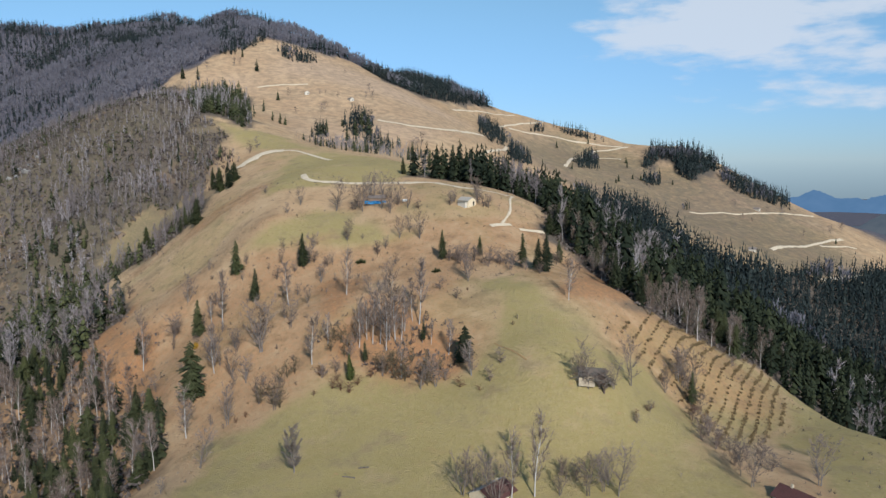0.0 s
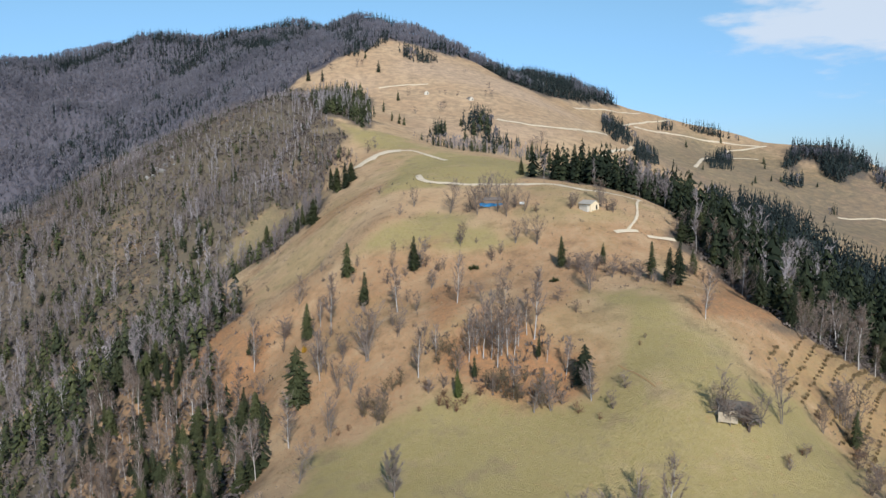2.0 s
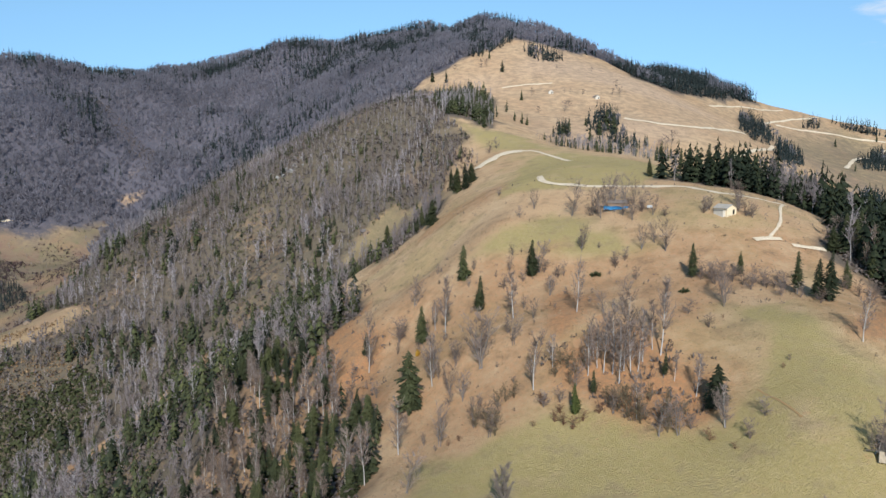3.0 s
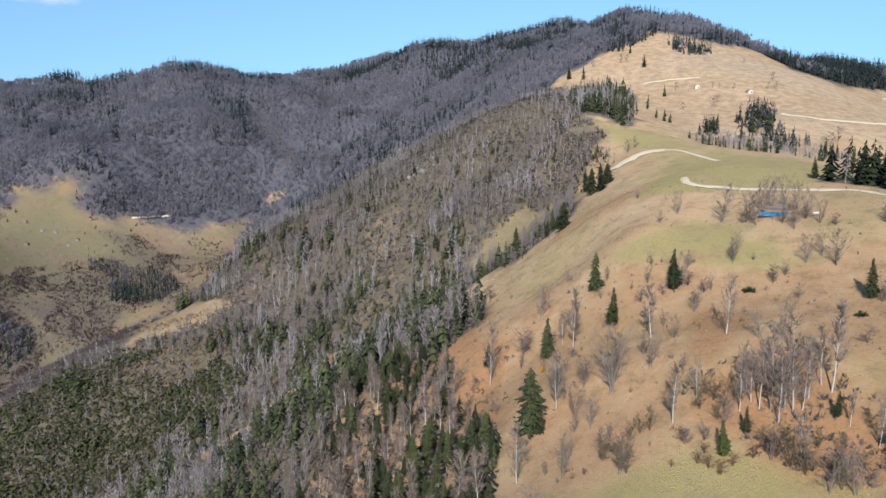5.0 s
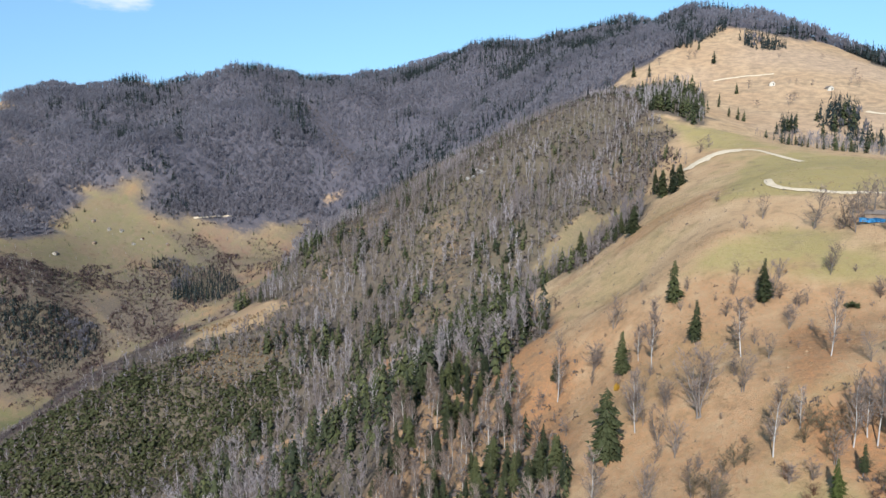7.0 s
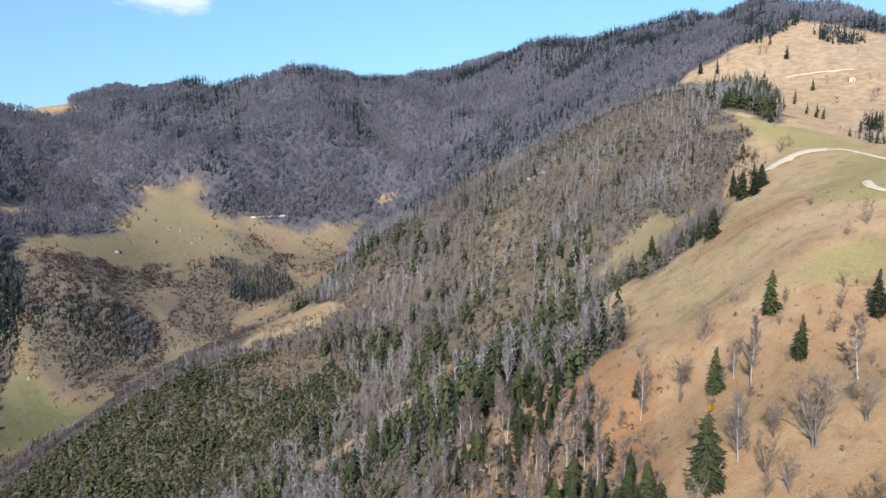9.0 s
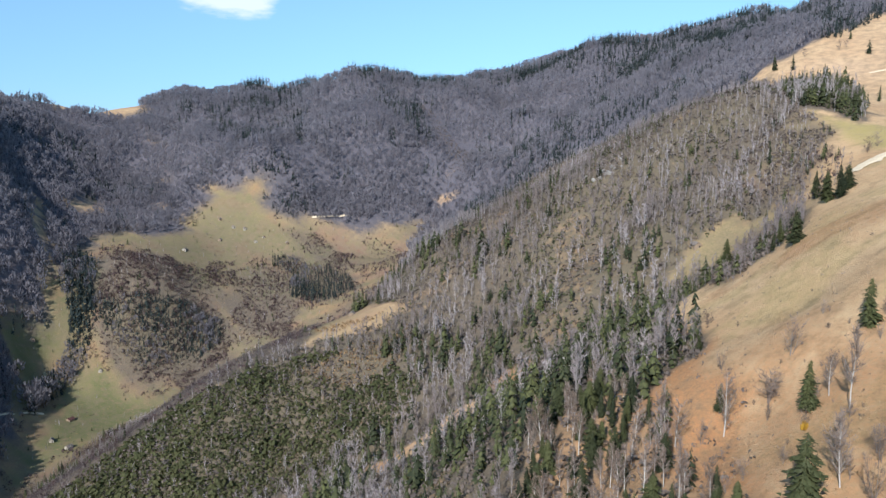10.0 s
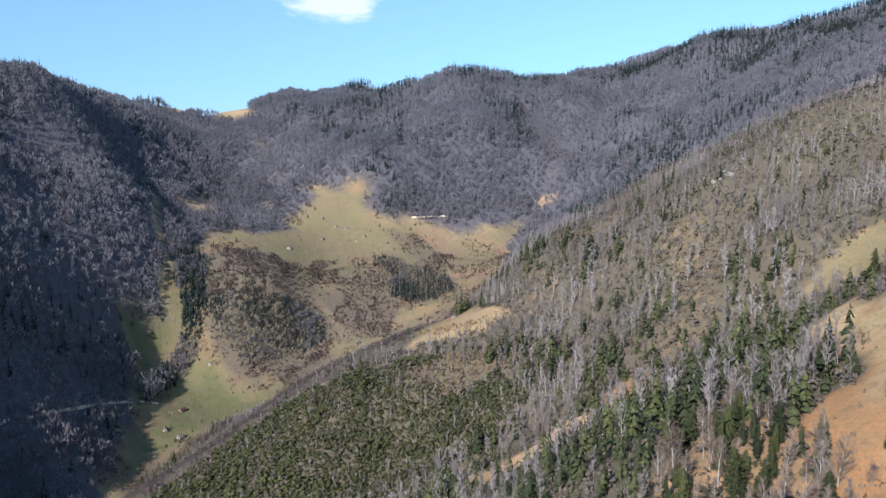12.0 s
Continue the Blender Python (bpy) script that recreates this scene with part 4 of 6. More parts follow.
def tube(path, radii, sides):
    v, f = [], []
    for i, ((x, y, z), r) in enumerate(zip(path, radii)):
        for s in range(sides):
            a = 2 * math.pi * s / sides
            v.append((x + r * math.cos(a), y + r * math.sin(a), z))
        if i:
            for s in range(sides):
                a, b, c, d = (i - 1) * sides + s, (i - 1) * sides + (s + 1) % sides, i * sides + (s + 1) % sides, i * sides + s
                f += [(a, b, c), (a, c, d)]
    return v, f


def join(pieces):
    v, f, n = [], [], 0
    for pv, pf in pieces:
        v += list(pv)
        f += [tuple(i + n for i in t) for t in pf]
        n += len(pv)
    return np.array(v, float).reshape(-1, 3), np.array(f, int).reshape(-1, 3)


def spruce(r, tiers, blades, width=0.15, low=0.06, sides=5, sprays=0):
    """A spruce: trunk, and uneven whorls of drooping boughs with side sprays."""
    trunk = join([tube([(0, 0, -0.06), (0, 0, 0.5), (0, 0, 0.97)], [0.018, 0.011, 0.003], sides) if sides > 3 else ([(-0.012, 0, -0.06), (0.012, 0, -0.06), (0, 0, 0.6)], [(0, 1, 2)])])
    crown = []
    lobes = [(r.uniform(0, 6.283), r.uniform(0.15, 0.85), r.uniform(0.75, 1.25)) for _ in range(7)]
    for i in range(tiers):
        turn = r.uniform(0, 6.28)
        for j in range(blades):
            k = min(max((i + r.uniform(-0.9, 0.9)) / tiers, 0), 0.985)
            z = low + (1 - low) * k
            a = turn + 6.283 * (j + r.uniform(-0.4, 0.4)) / blades
            q = (width * (1.02 - k) ** 0.7 * min(1, 0.6 + 2.2 * k) + 0.012) * r.uniform(0.5, 1.15)
            for b, h, s in lobes:
                if abs(h - k) < 0.16 and math.cos(a - b) > 0.4:
                    q *= s
            wide = r.uniform(0.12, 0.24) if sprays else r.uniform(0.3, 0.48)
            w, drop, lift = q * wide, q * r.uniform(0.15, 0.6), r.uniform(0.2, 0.8) / tiers + 0.1 * q
            ca, sa = math.cos(a), math.sin(a)
            p0, tip = (0.1 * q * ca, 0.1 * q * sa, z + lift), (q * ca, q * sa, z - drop)
            l = (q * 0.6 * ca - w * sa, q * 0.6 * sa + w * ca, z - drop * 0.8)
            m = (q * 0.6 * ca + w * sa, q * 0.6 * sa - w * ca, z - drop * 0.8)
            crown.append(([p0, l, tip, m], [(0, 1, 2), (0, 2, 3)]))
            for _ in range(sprays):
                u, b, n = r.uniform(0.2, 1.0), a + r.uniform(-1.2, 1.2), q * r.uniform(0.18, 0.4)
                o = np.array((q * u * ca, q * u * sa, z + lift - (drop + lift) * u))
                d = np.array((n * math.cos(b), n * math.sin(b), r.uniform(-0.7, 0.25) * n))
                s = 0.32 * n * np.array((-math.sin(b), math.cos(b), r.uniform(-0.8, 0.8)))
                crown.append(([o - s, o + s, o + d], [(0, 1, 2)]))
    crown.append(([(-0.012, 0, 0.92), (0.012, 0, 0.92), (0, 0, 1.0)], [(0, 1, 2)]))
    return trunk, join(crown)


def bare(r, limbs, twigs, spread=0.17, sides=5, thick=0.013, twig=0.0045, low=0.3, stems=1, long=0.13, steep=(0.7, 1.7)):
    """A leafless broadleaf: a bending trunk, steep limbs and a long haze of twigs."""
    wood, haze = [], []
    for s in range(stems):
        lean = r.uniform(-0.05, 0.05, 2) * (1 if stems == 1 else 4)
        base = r.uniform(-0.03, 0.03, 2) * (stems > 1)
        top = r.uniform(0.8, 1.0) if stems > 1 else 0.94
        bend = r.uniform(-0.025, 0.025, (5, 2))
        line = [(base[0] + lean[0] * k + bend[i][0] * (k > 0), base[1] + lean[1] * k + bend[i][1] * (k > 0), (k * 1.04 - 0.04) * top) for i, k in enumerate((0, 0.25, 0.5, 0.75, 1.0))]
        wood.append(tube(line, [thick * q for q in (1.2, 0.85, 0.6, 0.34, 0.06)], sides))

        def along(z):
            z = min(max(z / top, 0), 1) * 3.999
            i = int(z)
            return np.array(line[i]) * (1 - z + i) + np.array(line[i + 1]) * (z - i)

        for n in range(limbs // stems):
            k = (n + r.uniform(0, 1)) / (limbs // stems)
            z = (low + (0.95 - low) * k) * top
            p, a = along(z), r.uniform(0, 6.283)
            up = r.uniform(*steep)
            # widest a third of the way up the crown
            reach = spread * min(0.55 + 1.6 * k, 1.35 - k) * r.uniform(0.5, 1.15)
            mid = p + reach * 0.55 * np.array((math.cos(a), math.sin(a), up * 0.75))
            end = p + reach * np.array((math.cos(a), math.sin(a), up))
            t = thick * 0.3 * (1.1 - z)
            if sides > 3:
                wood.append(tube([p, end], [t, t * 0.2], 3))
            else:
                wood.append(([p - (0, 0, 1.2 * t), p + (0, 0, 1.2 * t), end], [(0, 1, 2)]))
            for _ in range(twigs // limbs):
                u = r.uniform(0.1, 1.0)
                q = (p * (1 - 2 * u) + mid * 2 * u) if u < 0.5 else (mid * (2 - 2 * u) + end * (2 * u - 1))
                d = np.array((math.cos(a), math.sin(a), up)) * 0.5 + r.normal(0, 0.6, 3)
                d[2] = abs(d[2]) * 0.8 + 0.15
                d *= long * r.uniform(0.35, 1.0) * (1.15 - 0.5 * k) / np.linalg.norm(d)
                side = np.cross(d, r.normal(0, 1, 3))
                side *= twig / (np.linalg.norm(side) + 1e-9)
                haze.append(([q - side, q + side, q + d], [(0, 1, 2)]))
    return join(wood), join(haze)


def far_crown(r, width=0.3, sprays=30, low=0.22):
    """A far leafless tree: a stem under a domed, uneven crown of short rising sprays."""
    out = [([(-0.016, 0, -0.05), (0.016, 0, -0.05), (0, 0, 0.8)], [(0, 1, 2)])]
    lobes = r.normal(0, 1, (4, 3))
    for i in range(sprays):
        n = r.normal(0, 1, 3)
        n[2] = n[2] * 0.9 + 0.2
        n /= np.linalg.norm(n)
        swell = 0.8 + 0.13 * max(np.dot(lobes, n)) + r.uniform(-0.12, 0.1)
        mid = (1 + low) / 2
        p = np.array((0, 0, mid)) + n * np.array((width, width, (1 - low) / 2)) * swell * r.choice((1.0, 1.0, 0.7))
        rise = np.array((n[0] * 0.5, n[1] * 0.5, 1.0)) * r.uniform(0.13, 0.26)
        b = r.uniform(0, 6.283)
        side = r.uniform(0.034, 0.066) * np.array((math.cos(b), math.sin(b), r.uniform(-0.2, 0.2)))
        out.append(([p - side - rise * 0.4, p + side - rise * 0.4, p + rise * 0.6], [(0, 1, 2)]))
    return join(out)


def mound(r, blades, size=0.5, width=0.08):
    """A rounded shrub of short sprays."""
    out = []
    for _ in range(blades):
        d = r.normal(0, 1, 3)
        d[2] = abs(d[2]) + 0.15
        d /= np.linalg.norm(d)
        d *= np.array((size, size, 0.95)) * r.uniform(0.6, 1.05)
        p = d * r.uniform(0.1, 0.5)
        p[2] = max(p[2] - 0.1, -0.1)
        s = np.cross(d, r.normal(0, 1, 3))
        s *= width * r.uniform(0.5, 1.2) / (np.linalg.norm(s) + 1e-9)
        mid = p * 0.4 + d * 0.6
        out.append(([p, mid - s, d, mid + s], [(0, 1, 2), (0, 2, 3)]))
    return join(out)


def clump(r, leaves, size=0.5, leaf=0.22):
    """A soft rounded shrub: leaf sprays lying over an uneven dome."""
    out = []
    lobes = r.normal(0, 1, (3, 3))
    for _ in range(leaves):
        n = r.normal(0, 1, 3)
        n[2] = abs(n[2]) * 1.1
        n /= np.linalg.norm(n)
        swell = 0.85 + 0.12 * max(np.dot(lobes, n)) + r.uniform(-0.1, 0.1)
        p = n * np.array((size, size, 0.9)) * swell * r.choice((1.0, 1.0, 0.75))
        u = np.cross(n, r.normal(0, 1, 3))
        u /= np.linalg.norm(u)
        v = np.cross(n, u) + n * r.uniform(-0.5, 0.5)
        s = leaf * r.uniform(0.6, 1.2)
        out.append(([p - u * s, p - v * s * 0.7, p + u * s, p + v * s * 0.7], [(0, 1, 2), (0, 2, 3)]))
    return join(out)


def spots(poly, gap, thin=1.0, clear=(), seed=0, uneven=0.0):
    """Jittered places within a closed line, about gap metres apart."""
    r = np.random.RandomState(seed)
    p = np.array(poly, float)
    gx, gy = np.meshgrid(np.arange(p[:, 0].min(), p[:, 0].max(), gap), np.arange(p[:, 1].min(), p[:, 1].max(), gap))
    x, y = gx.ravel() + r.uniform(-0.48, 0.48, gx.size) * gap, gy.ravel() + r.uniform(-0.48, 0.48, gx.size) * gap
    wx, wy = x + (value_noise(x, y, 14, 5) - 0.5) * 8, y + (value_noise(x, y, 17, 8) - 0.5) * 8
    stand = smooth(stand_noise(x, y), 0.2, 0.5)
    keep = (inside(poly, wx, wy) > 0) & (r.rand(len(x)) < thin * (1 - uneven * (1 - stand)))
    for c in clear:
        keep &= inside(c, wx, wy) < 1
    return x[keep], y[keep], r


def crowd(name, label, category, templates, mat, x, y, tall, r, slots=None, tints=None):
    """Many plants as one mesh: each template turned, sized and set on the ground."""
    z, n = height(x, y), len(x)
    which, turn = r.randint(0, len(templates), n), r.uniform(0, 6.283, n)
    wide = tall * r.uniform(0.85, 1.2, n)
    lean = r.normal(0, 0.03, (n, 2))
    tint = r.rand(n) if tints is None else tints
    V, F, S, T, base = [], [], [], [], 0
    for k, t in enumerate(templates):
        tv, tf, ts = t if len(t) == 3 else (*t, np.zeros(len(t[1]), int))
        i = np.where(which == k)[0]
        if not len(i):
            continue
        c, s = np.cos(turn[i])[:, None], np.sin(turn[i])[:, None]
        px, py, pz = tv[:, 0][None], tv[:, 1][None], tv[:, 2][None]
        vx = (px * c - py * s) * wide[i][:, None] + x[i][:, None] + pz * lean[i, 0][:, None] * tall[i][:, None]
        vy = (px * s + py * c) * wide[i][:, None] + y[i][:, None] + pz * lean[i, 1][:, None] * tall[i][:, None]
        vz = pz * tall[i][:, None] + z[i][:, None]
        V.append(np.stack([vx, vy, vz], -1).reshape(-1, 3))
        F.append((tf[None] + (base + np.arange(len(i)) * len(tv))[:, None, None]).reshape(-1, 3))
        S.append(np.tile(ts, len(i)))
        T.append(np.repeat(tint[i], len(tv)))
        base += len(i) * len(tv)
    me = mesh_of(name, np.concatenate(V), np.concatenate(F), mat if isinstance(mat, list) else [mat], np.concatenate(S), {"tint": np.concatenate(T)})
    return tagged(new(name, me), label, category, kind="stuff")


def both(t):
    """Wood and crown of a template in one, with a material slot each."""
    (av, af), (bv, bf) = t
    return np.concatenate([av, bv]), np.concatenate([af, bf + len(av)]), np.r_[np.zeros(len(af), int), np.ones(len(bf), int)]


SPRUCE_NEAR = [spruce(rng, 32, 9, w, l, sprays=5) for w, l in ((0.19, 0.06), (0.25, 0.03), (0.3, 0.05), (0.16, 0.18), (0.21, 0.1))]
SPRUCE_MID = [both(spruce(rng, 9, 5, w, sides=3)) for w in (0.2, 0.27, 0.16, 0.23)]
SPRUCE_FAR = [both(spruce(rng, 5, 4, w, low=0.0, sides=3)) for w in (0.16, 0.22, 0.19)]
BIRCH_NEAR = [bare(rng, 30, 690, s * 0.85, thick=0.0095, twig=0.0032, low=l, long=0.14, steep=(1.2, 2.6)) for s, l in ((0.15, 0.2), (0.19, 0.17), (0.125, 0.26), (0.22, 0.14), (0.14, 0.32))]
ALDER_NEAR = [bare(rng, 36, 756, w, thick=0.0095, low=0.12, stems=s, twig=0.0032, long=0.15, steep=(0.8, 1.9)) for w, s in ((0.26, 3), (0.3, 2), (0.23, 4))]
BARE_MID = [both(bare(rng, 10, 170, w, 3, thick=0.0115, twig=0.006, low=l, long=0.17, steep=(1.5, 3.2))) for w, l in ((0.1, 0.2), (0.125, 0.16), (0.085, 0.28), (0.15, 0.14), (0.19, 0.1))]
BARE_FAR = [far_crown(rng, w, low=l) for w, l in ((0.24, 0.2), (0.3, 0.25), (0.2, 0.15), (0.34, 0.3), (0.27, 0.2), (0.17, 0.1))]
BUSH = [both(bare(rng, 25, 600, 0.4, 3, thick=0.012, twig=0.0045, low=0.05, stems=5, long=0.26, steep=(0.3, 1.2)))[:2] for _ in range(3)]
OVAL = bare(rng, 48, 2300, 0.2, thick=0.011, low=0.1, stems=3, twig=0.0045, long=0.17, steep=(0.9, 2.0))
GREEN_BUSH = [clump(rng, 16, 0.5, 0.24) for _ in range(5)]


def woods(poly, gap, label, split, tall=(11, 18), mode="mid", clear=(), seed=1, firs=None, name="woods", uneven=0.35, needles=NEEDLES, short=None):
    x, y, r = spots(poly, gap, clear=clear, seed=seed, uneven=uneven)
    clump = value_noise(x, y, 38, 20 + seed) * 0.45 + value_noise(x, y, 13, 21 + seed) * 0.55 if mode == "mid" else value_noise(x, y, 110, 20 + seed) * 0.5 + value_noise(x, y, 30, 21 + seed) * 0.5
    rank = np.argsort(np.argsort(clump + r.normal(0, 0.13 if mode == "mid" else 0.1, len(x)) + (firs(x, y) if firs else 0))) / max(len(x), 1)
    fir = rank > 1 - split
    h = r.uniform(*tall, len(x)) * (0.6 + 0.75 * value_noise(x, y, 45, 3 + seed))
    if short:
        h *= short(x, y)
    if mode == "mid":
        crowd("bare_" + name, "leafless grey birches and beeches " + label, "woods", BARE_MID, [BARK, TWIGS], x[~fir], y[~fir], h[~fir], r, tints=np.clip(2.2 * value_noise(x[~fir], y[~fir], 40, 16) - 0.9 + r.uniform(-0.2, 0.5, (~fir).sum()), 0, 1))
        crowd("spruce_" + name, "dark green spruces " + label, "woods", SPRUCE_MID, [BROWN_BARK, needles], x[fir], y[fir], h[fir] * r.uniform(0.55, 1.15, fir.sum()), r)
    else:
        crowd("bare_" + name, "leafless grey-brown trees " + label, "woods", BARE_FAR, HAZED_TWIGS, x[~fir], y[~fir], h[~fir], r, tints=np.clip(2.0 * value_noise(x[~fir], y[~fir], 75, 18) * 0.7 + 0.6 * value_noise(x[~fir], y[~fir], 24, 19) - 0.5 + r.uniform(-0.3, 0.3, (~fir).sum()), 0, 1))
        crowd("spruce_" + name, "dark spruces " + label, "woods", SPRUCE_FAR, [BROWN_BARK, HAZED_NEEDLES], x[fir], y[fir], h[fir] * 1.15, r)


def low_and_near(x, y):
    """Spruces gather on the lower slope and along its near edge."""
    return 0.22 * smooth(230 - height(x, y), -30, 70) * smooth(x, -330, -220) - 0.12 * smooth(height(x, y), 240, 300)


woods(WOOD_LEFT, 6.3, "on the steep flank of the spur", 0.27, (10, 19), clear=CLEARINGS + [SCRUB, NEAR_FLANK], seed=1, name="flank", uneven=0.7, firs=low_and_near, short=lambda x, y: 1 - 0.42 * smooth(height(x, y), 250, 315))
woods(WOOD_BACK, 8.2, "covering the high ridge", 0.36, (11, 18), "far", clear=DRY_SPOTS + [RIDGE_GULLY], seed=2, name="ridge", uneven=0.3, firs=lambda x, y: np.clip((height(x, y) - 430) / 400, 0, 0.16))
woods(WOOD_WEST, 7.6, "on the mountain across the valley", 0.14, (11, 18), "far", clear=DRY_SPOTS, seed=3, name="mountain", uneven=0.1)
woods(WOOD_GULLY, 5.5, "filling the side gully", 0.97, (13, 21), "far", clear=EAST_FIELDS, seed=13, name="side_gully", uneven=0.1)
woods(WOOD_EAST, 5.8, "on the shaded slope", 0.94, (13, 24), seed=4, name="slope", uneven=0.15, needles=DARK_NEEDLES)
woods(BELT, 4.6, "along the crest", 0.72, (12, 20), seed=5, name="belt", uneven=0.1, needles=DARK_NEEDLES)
woods(WOOD_DOME, 5.2, "on the far hilltop", 0.88, (11, 17), "far", seed=6, name="hilltop")
woods(WOOD_HILL, 5.2, "on the rounded hill", 0.92, (11, 18), "far", seed=7, name="hill")
woods(HILL_EDGE, 5.2, "along the brow of the rounded hill", 0.9, (10, 16), "far", seed=14, name="brow")
woods(WOOD_VALE, 6.5, "in the side valley", 0.6, (11, 18), "far", seed=11, name="vale")
woods(WOOD_BASE, 6.5, "at the foot of the high pasture", 0.35, (6, 12), seed=12, name="pasture_foot")
for k, strip in enumerate(STRIPS):
    woods(strip, 5.6, "in a strip across the pasture", 0.95, (8, 15), "far", seed=80 + k, name="strip")
woods(WOOD_NECK, 6.0, "in the hollow below the pasture", 0.62, (9, 17), seed=8, name="hollow", uneven=0.2)
x, y, r = spots(SCRUB, 2.8, 0.97, seed=9, clear=[BRACKENS[1]])
crowd("scrub", "dense olive-green scrub covering the shoulder", "scrub", GREEN_BUSH, OLIVE, x, y, r.uniform(2.4, 5.6, len(x)) * (0.65 + 0.8 * value_noise(x, y, 12, 71)), r, tints=np.clip(1.6 * value_noise(x, y, 34, 72) - 0.5 + r.uniform(-0.3, 0.45, len(x)), 0, 1))
x, y, r = spots(SCRUB, 8.5, 0.8, seed=10)
crowd("bare_scrub", "leafless saplings among the scrub", "scrub", BARE_MID, [BARK, TWIGS], x, y, r.uniform(5, 11, len(x)), r)

# ---- underbrush, thickets and tussocks ----
BRUSH = mat_tinted("brush", (0.135, 0.112, 0.1), (0.285, 0.232, 0.202), 0.9, airy=0.25)
RUSTY = mat_tinted("rusty_brush", (0.19, 0.115, 0.06), (0.42, 0.28, 0.15), 0.95)
STRAW = mat_tinted("straw", (0.25, 0.165, 0.09), (0.62, 0.47, 0.29), 0.95)


def brushwood(name, label, poly, gap, tall, mat, templates, thin=1.0, clear=(), seed=0, patch=None):
    x, y, r = spots(poly, gap, thin, clear, seed)
    if patch:
        keep = value_noise(x, y, patch[0], seed) * 0.65 + value_noise(x, y, patch[0] / 3, seed + 1) * 0.35 > patch[1]
        x, y = x[keep], y[keep]
    crowd(name, label, "brush", templates, mat, x, y, r.uniform(*tall, len(x)), r)


SPRAY = [mound(rng, 9, 0.7, 0.1) for _ in range(3)]
LEAFY = [clump(rng, 9, 0.55, 0.27) for _ in range(4)]
LOW_CROWN = [far_crown(rng, w, 20, 0.05) for w in (0.5, 0.65, 0.8)]
TUFT = [mound(rng, 5, 0.6, 0.14) for _ in range(4)]
brushwood("brush", "low brown and olive undergrowth among the trees", WOOD_LEFT, 4.7, (1.5, 4.8), BRUSH, LEAFY, clear=CLEARINGS, seed=31)
brushwood("green_brush", "low evergreen undergrowth among the trees", WOOD_LEFT, 5.8, (1.4, 4.2), OLIVE, LEAFY, clear=CLEARINGS, seed=32, patch=(45, 0.5))
brushwood("dry_brush", "straw-coloured and rusty undergrowth among the trees", WOOD_LEFT, 9.0, (0.8, 2.2), RUSTY, SPRAY, clear=CLEARINGS, seed=39, patch=(30, 0.5))
for poly in HEATH_PATCHES:
    brushwood("heath_patch", "dense purple-brown leafless brush on the valley slope", poly, 3.2, (1.4, 4.6), HEATH_TWIGS, LEAFY, seed=71, patch=(18, 0.4))
brushwood("brow_brush", "brown and grey shrubs along the upper edge of the wood", EDGE_BRUSH, 2.8, (1.2, 4.0), BRUSH, LEAFY, seed=72, patch=(20, 0.36))
brushwood("brow_brush", "brown and grey shrubs below the meadow's edge", LOW_BRUSH, 2.8, (1.2, 4.0), BRUSH, LEAFY, seed=73, patch=(14, 0.3))
brushwood("wood_edge_brush", "brown brush between the meadow and the spruces", EAST_EDGE, 2.3, (0.8, 3.0), BRUSH, LEAFY, seed=74)
woods(EDGE_BRUSH, 8.0, "among the shrubs of the upper edge", 0.12, (5, 11), seed=75, name="brow")
woods(LOW_BRUSH, 6.5, "below the meadow's edge", 0.25, (6, 12), seed=76, name="low_edge")
brushwood("gully_brush", "brown brush in a dry gully on the ridge", RIDGE_GULLY, 5.0, (1.5, 4.5), BRUSH, LEAFY, seed=81)
brushwood("valley_brush", "purple-brown leafless thickets on the valley slopes", VALLEY, 4.6, (1.4, 4.6), HEATH_TWIGS, LEAFY, seed=33, patch=(26, 0.54), clear=GREENS[5:8])
brushwood("heath", "purple-brown heath and thorn thickets on the knoll", HEATH, 3.6, (1.2, 4.2), HEATH_TWIGS, LEAFY, seed=45, patch=(22, 0.52))
brushwood("valley_shrubs", "brown shrubs dotted over the valley pastures", VALLEY, 6.5, (0.8, 2.6), HEATH_TWIGS, LOW_CROWN, thin=0.55, seed=53, patch=(30, 0.42))
brushwood("hamlet_shrubs", "dark thorn bushes dotted over the hamlet's pasture", GREENS[5], 9.0, (1.0, 3.0), HEATH_TWIGS, LOW_CROWN, thin=0.5, seed=58, patch=(40, 0.45))
woods(VALLEY, 17.0, "dotted over the valley pastures", 0.3, (3, 7), seed=59, name="valley", clear=[GULLY])
brushwood("edge_thicket", "grey-purple leafless thicket between scrub and fields", BROWN_EDGE, 2.9, (1.4, 4.2), EDGE_TWIGS, LOW_CROWN, seed=56)
woods(HEATH, 11.0, "scattered over the heath", 0.3, (4, 8), seed=49, name="heath")
brushwood("bracken_brush", "rusty bracken and brown brush below the clearing", BRACKENS[1], 2.8, (1.0, 3.0), RUSTY, LEAFY, seed=79)
brushwood("bracken_brush", "brown brush crossing the pale clearing", [(-468, 445), (-440, 462), (-420, 478), (-424, 486), (-448, 472), (-470, 458)], 2.6, (1.0, 2.8), RUSTY, LEAFY, seed=80)
brushwood("lane_brush", "brown thicket along a sunken lane", LANE_BRUSH, 4.5, (1.5, 4.5), HEATH_TWIGS, SPRAY, seed=51)
woods(UPPER_BRUSH, 5.5, "above the hamlet", 0.1, (5, 9), "far", seed=52, name="upper_edge")
brushwood("brown_scrub", "brown leafless shrubs mixed into the scrub", SCRUB, 5.0, (2.0, 4.5), BRUSH, LEAFY, seed=54, patch=(40, 0.46))
woods(GULLY, 4.4, "lining the stream gully", 0.6, (12, 20), "far", seed=34, name="gully", uneven=0.0)
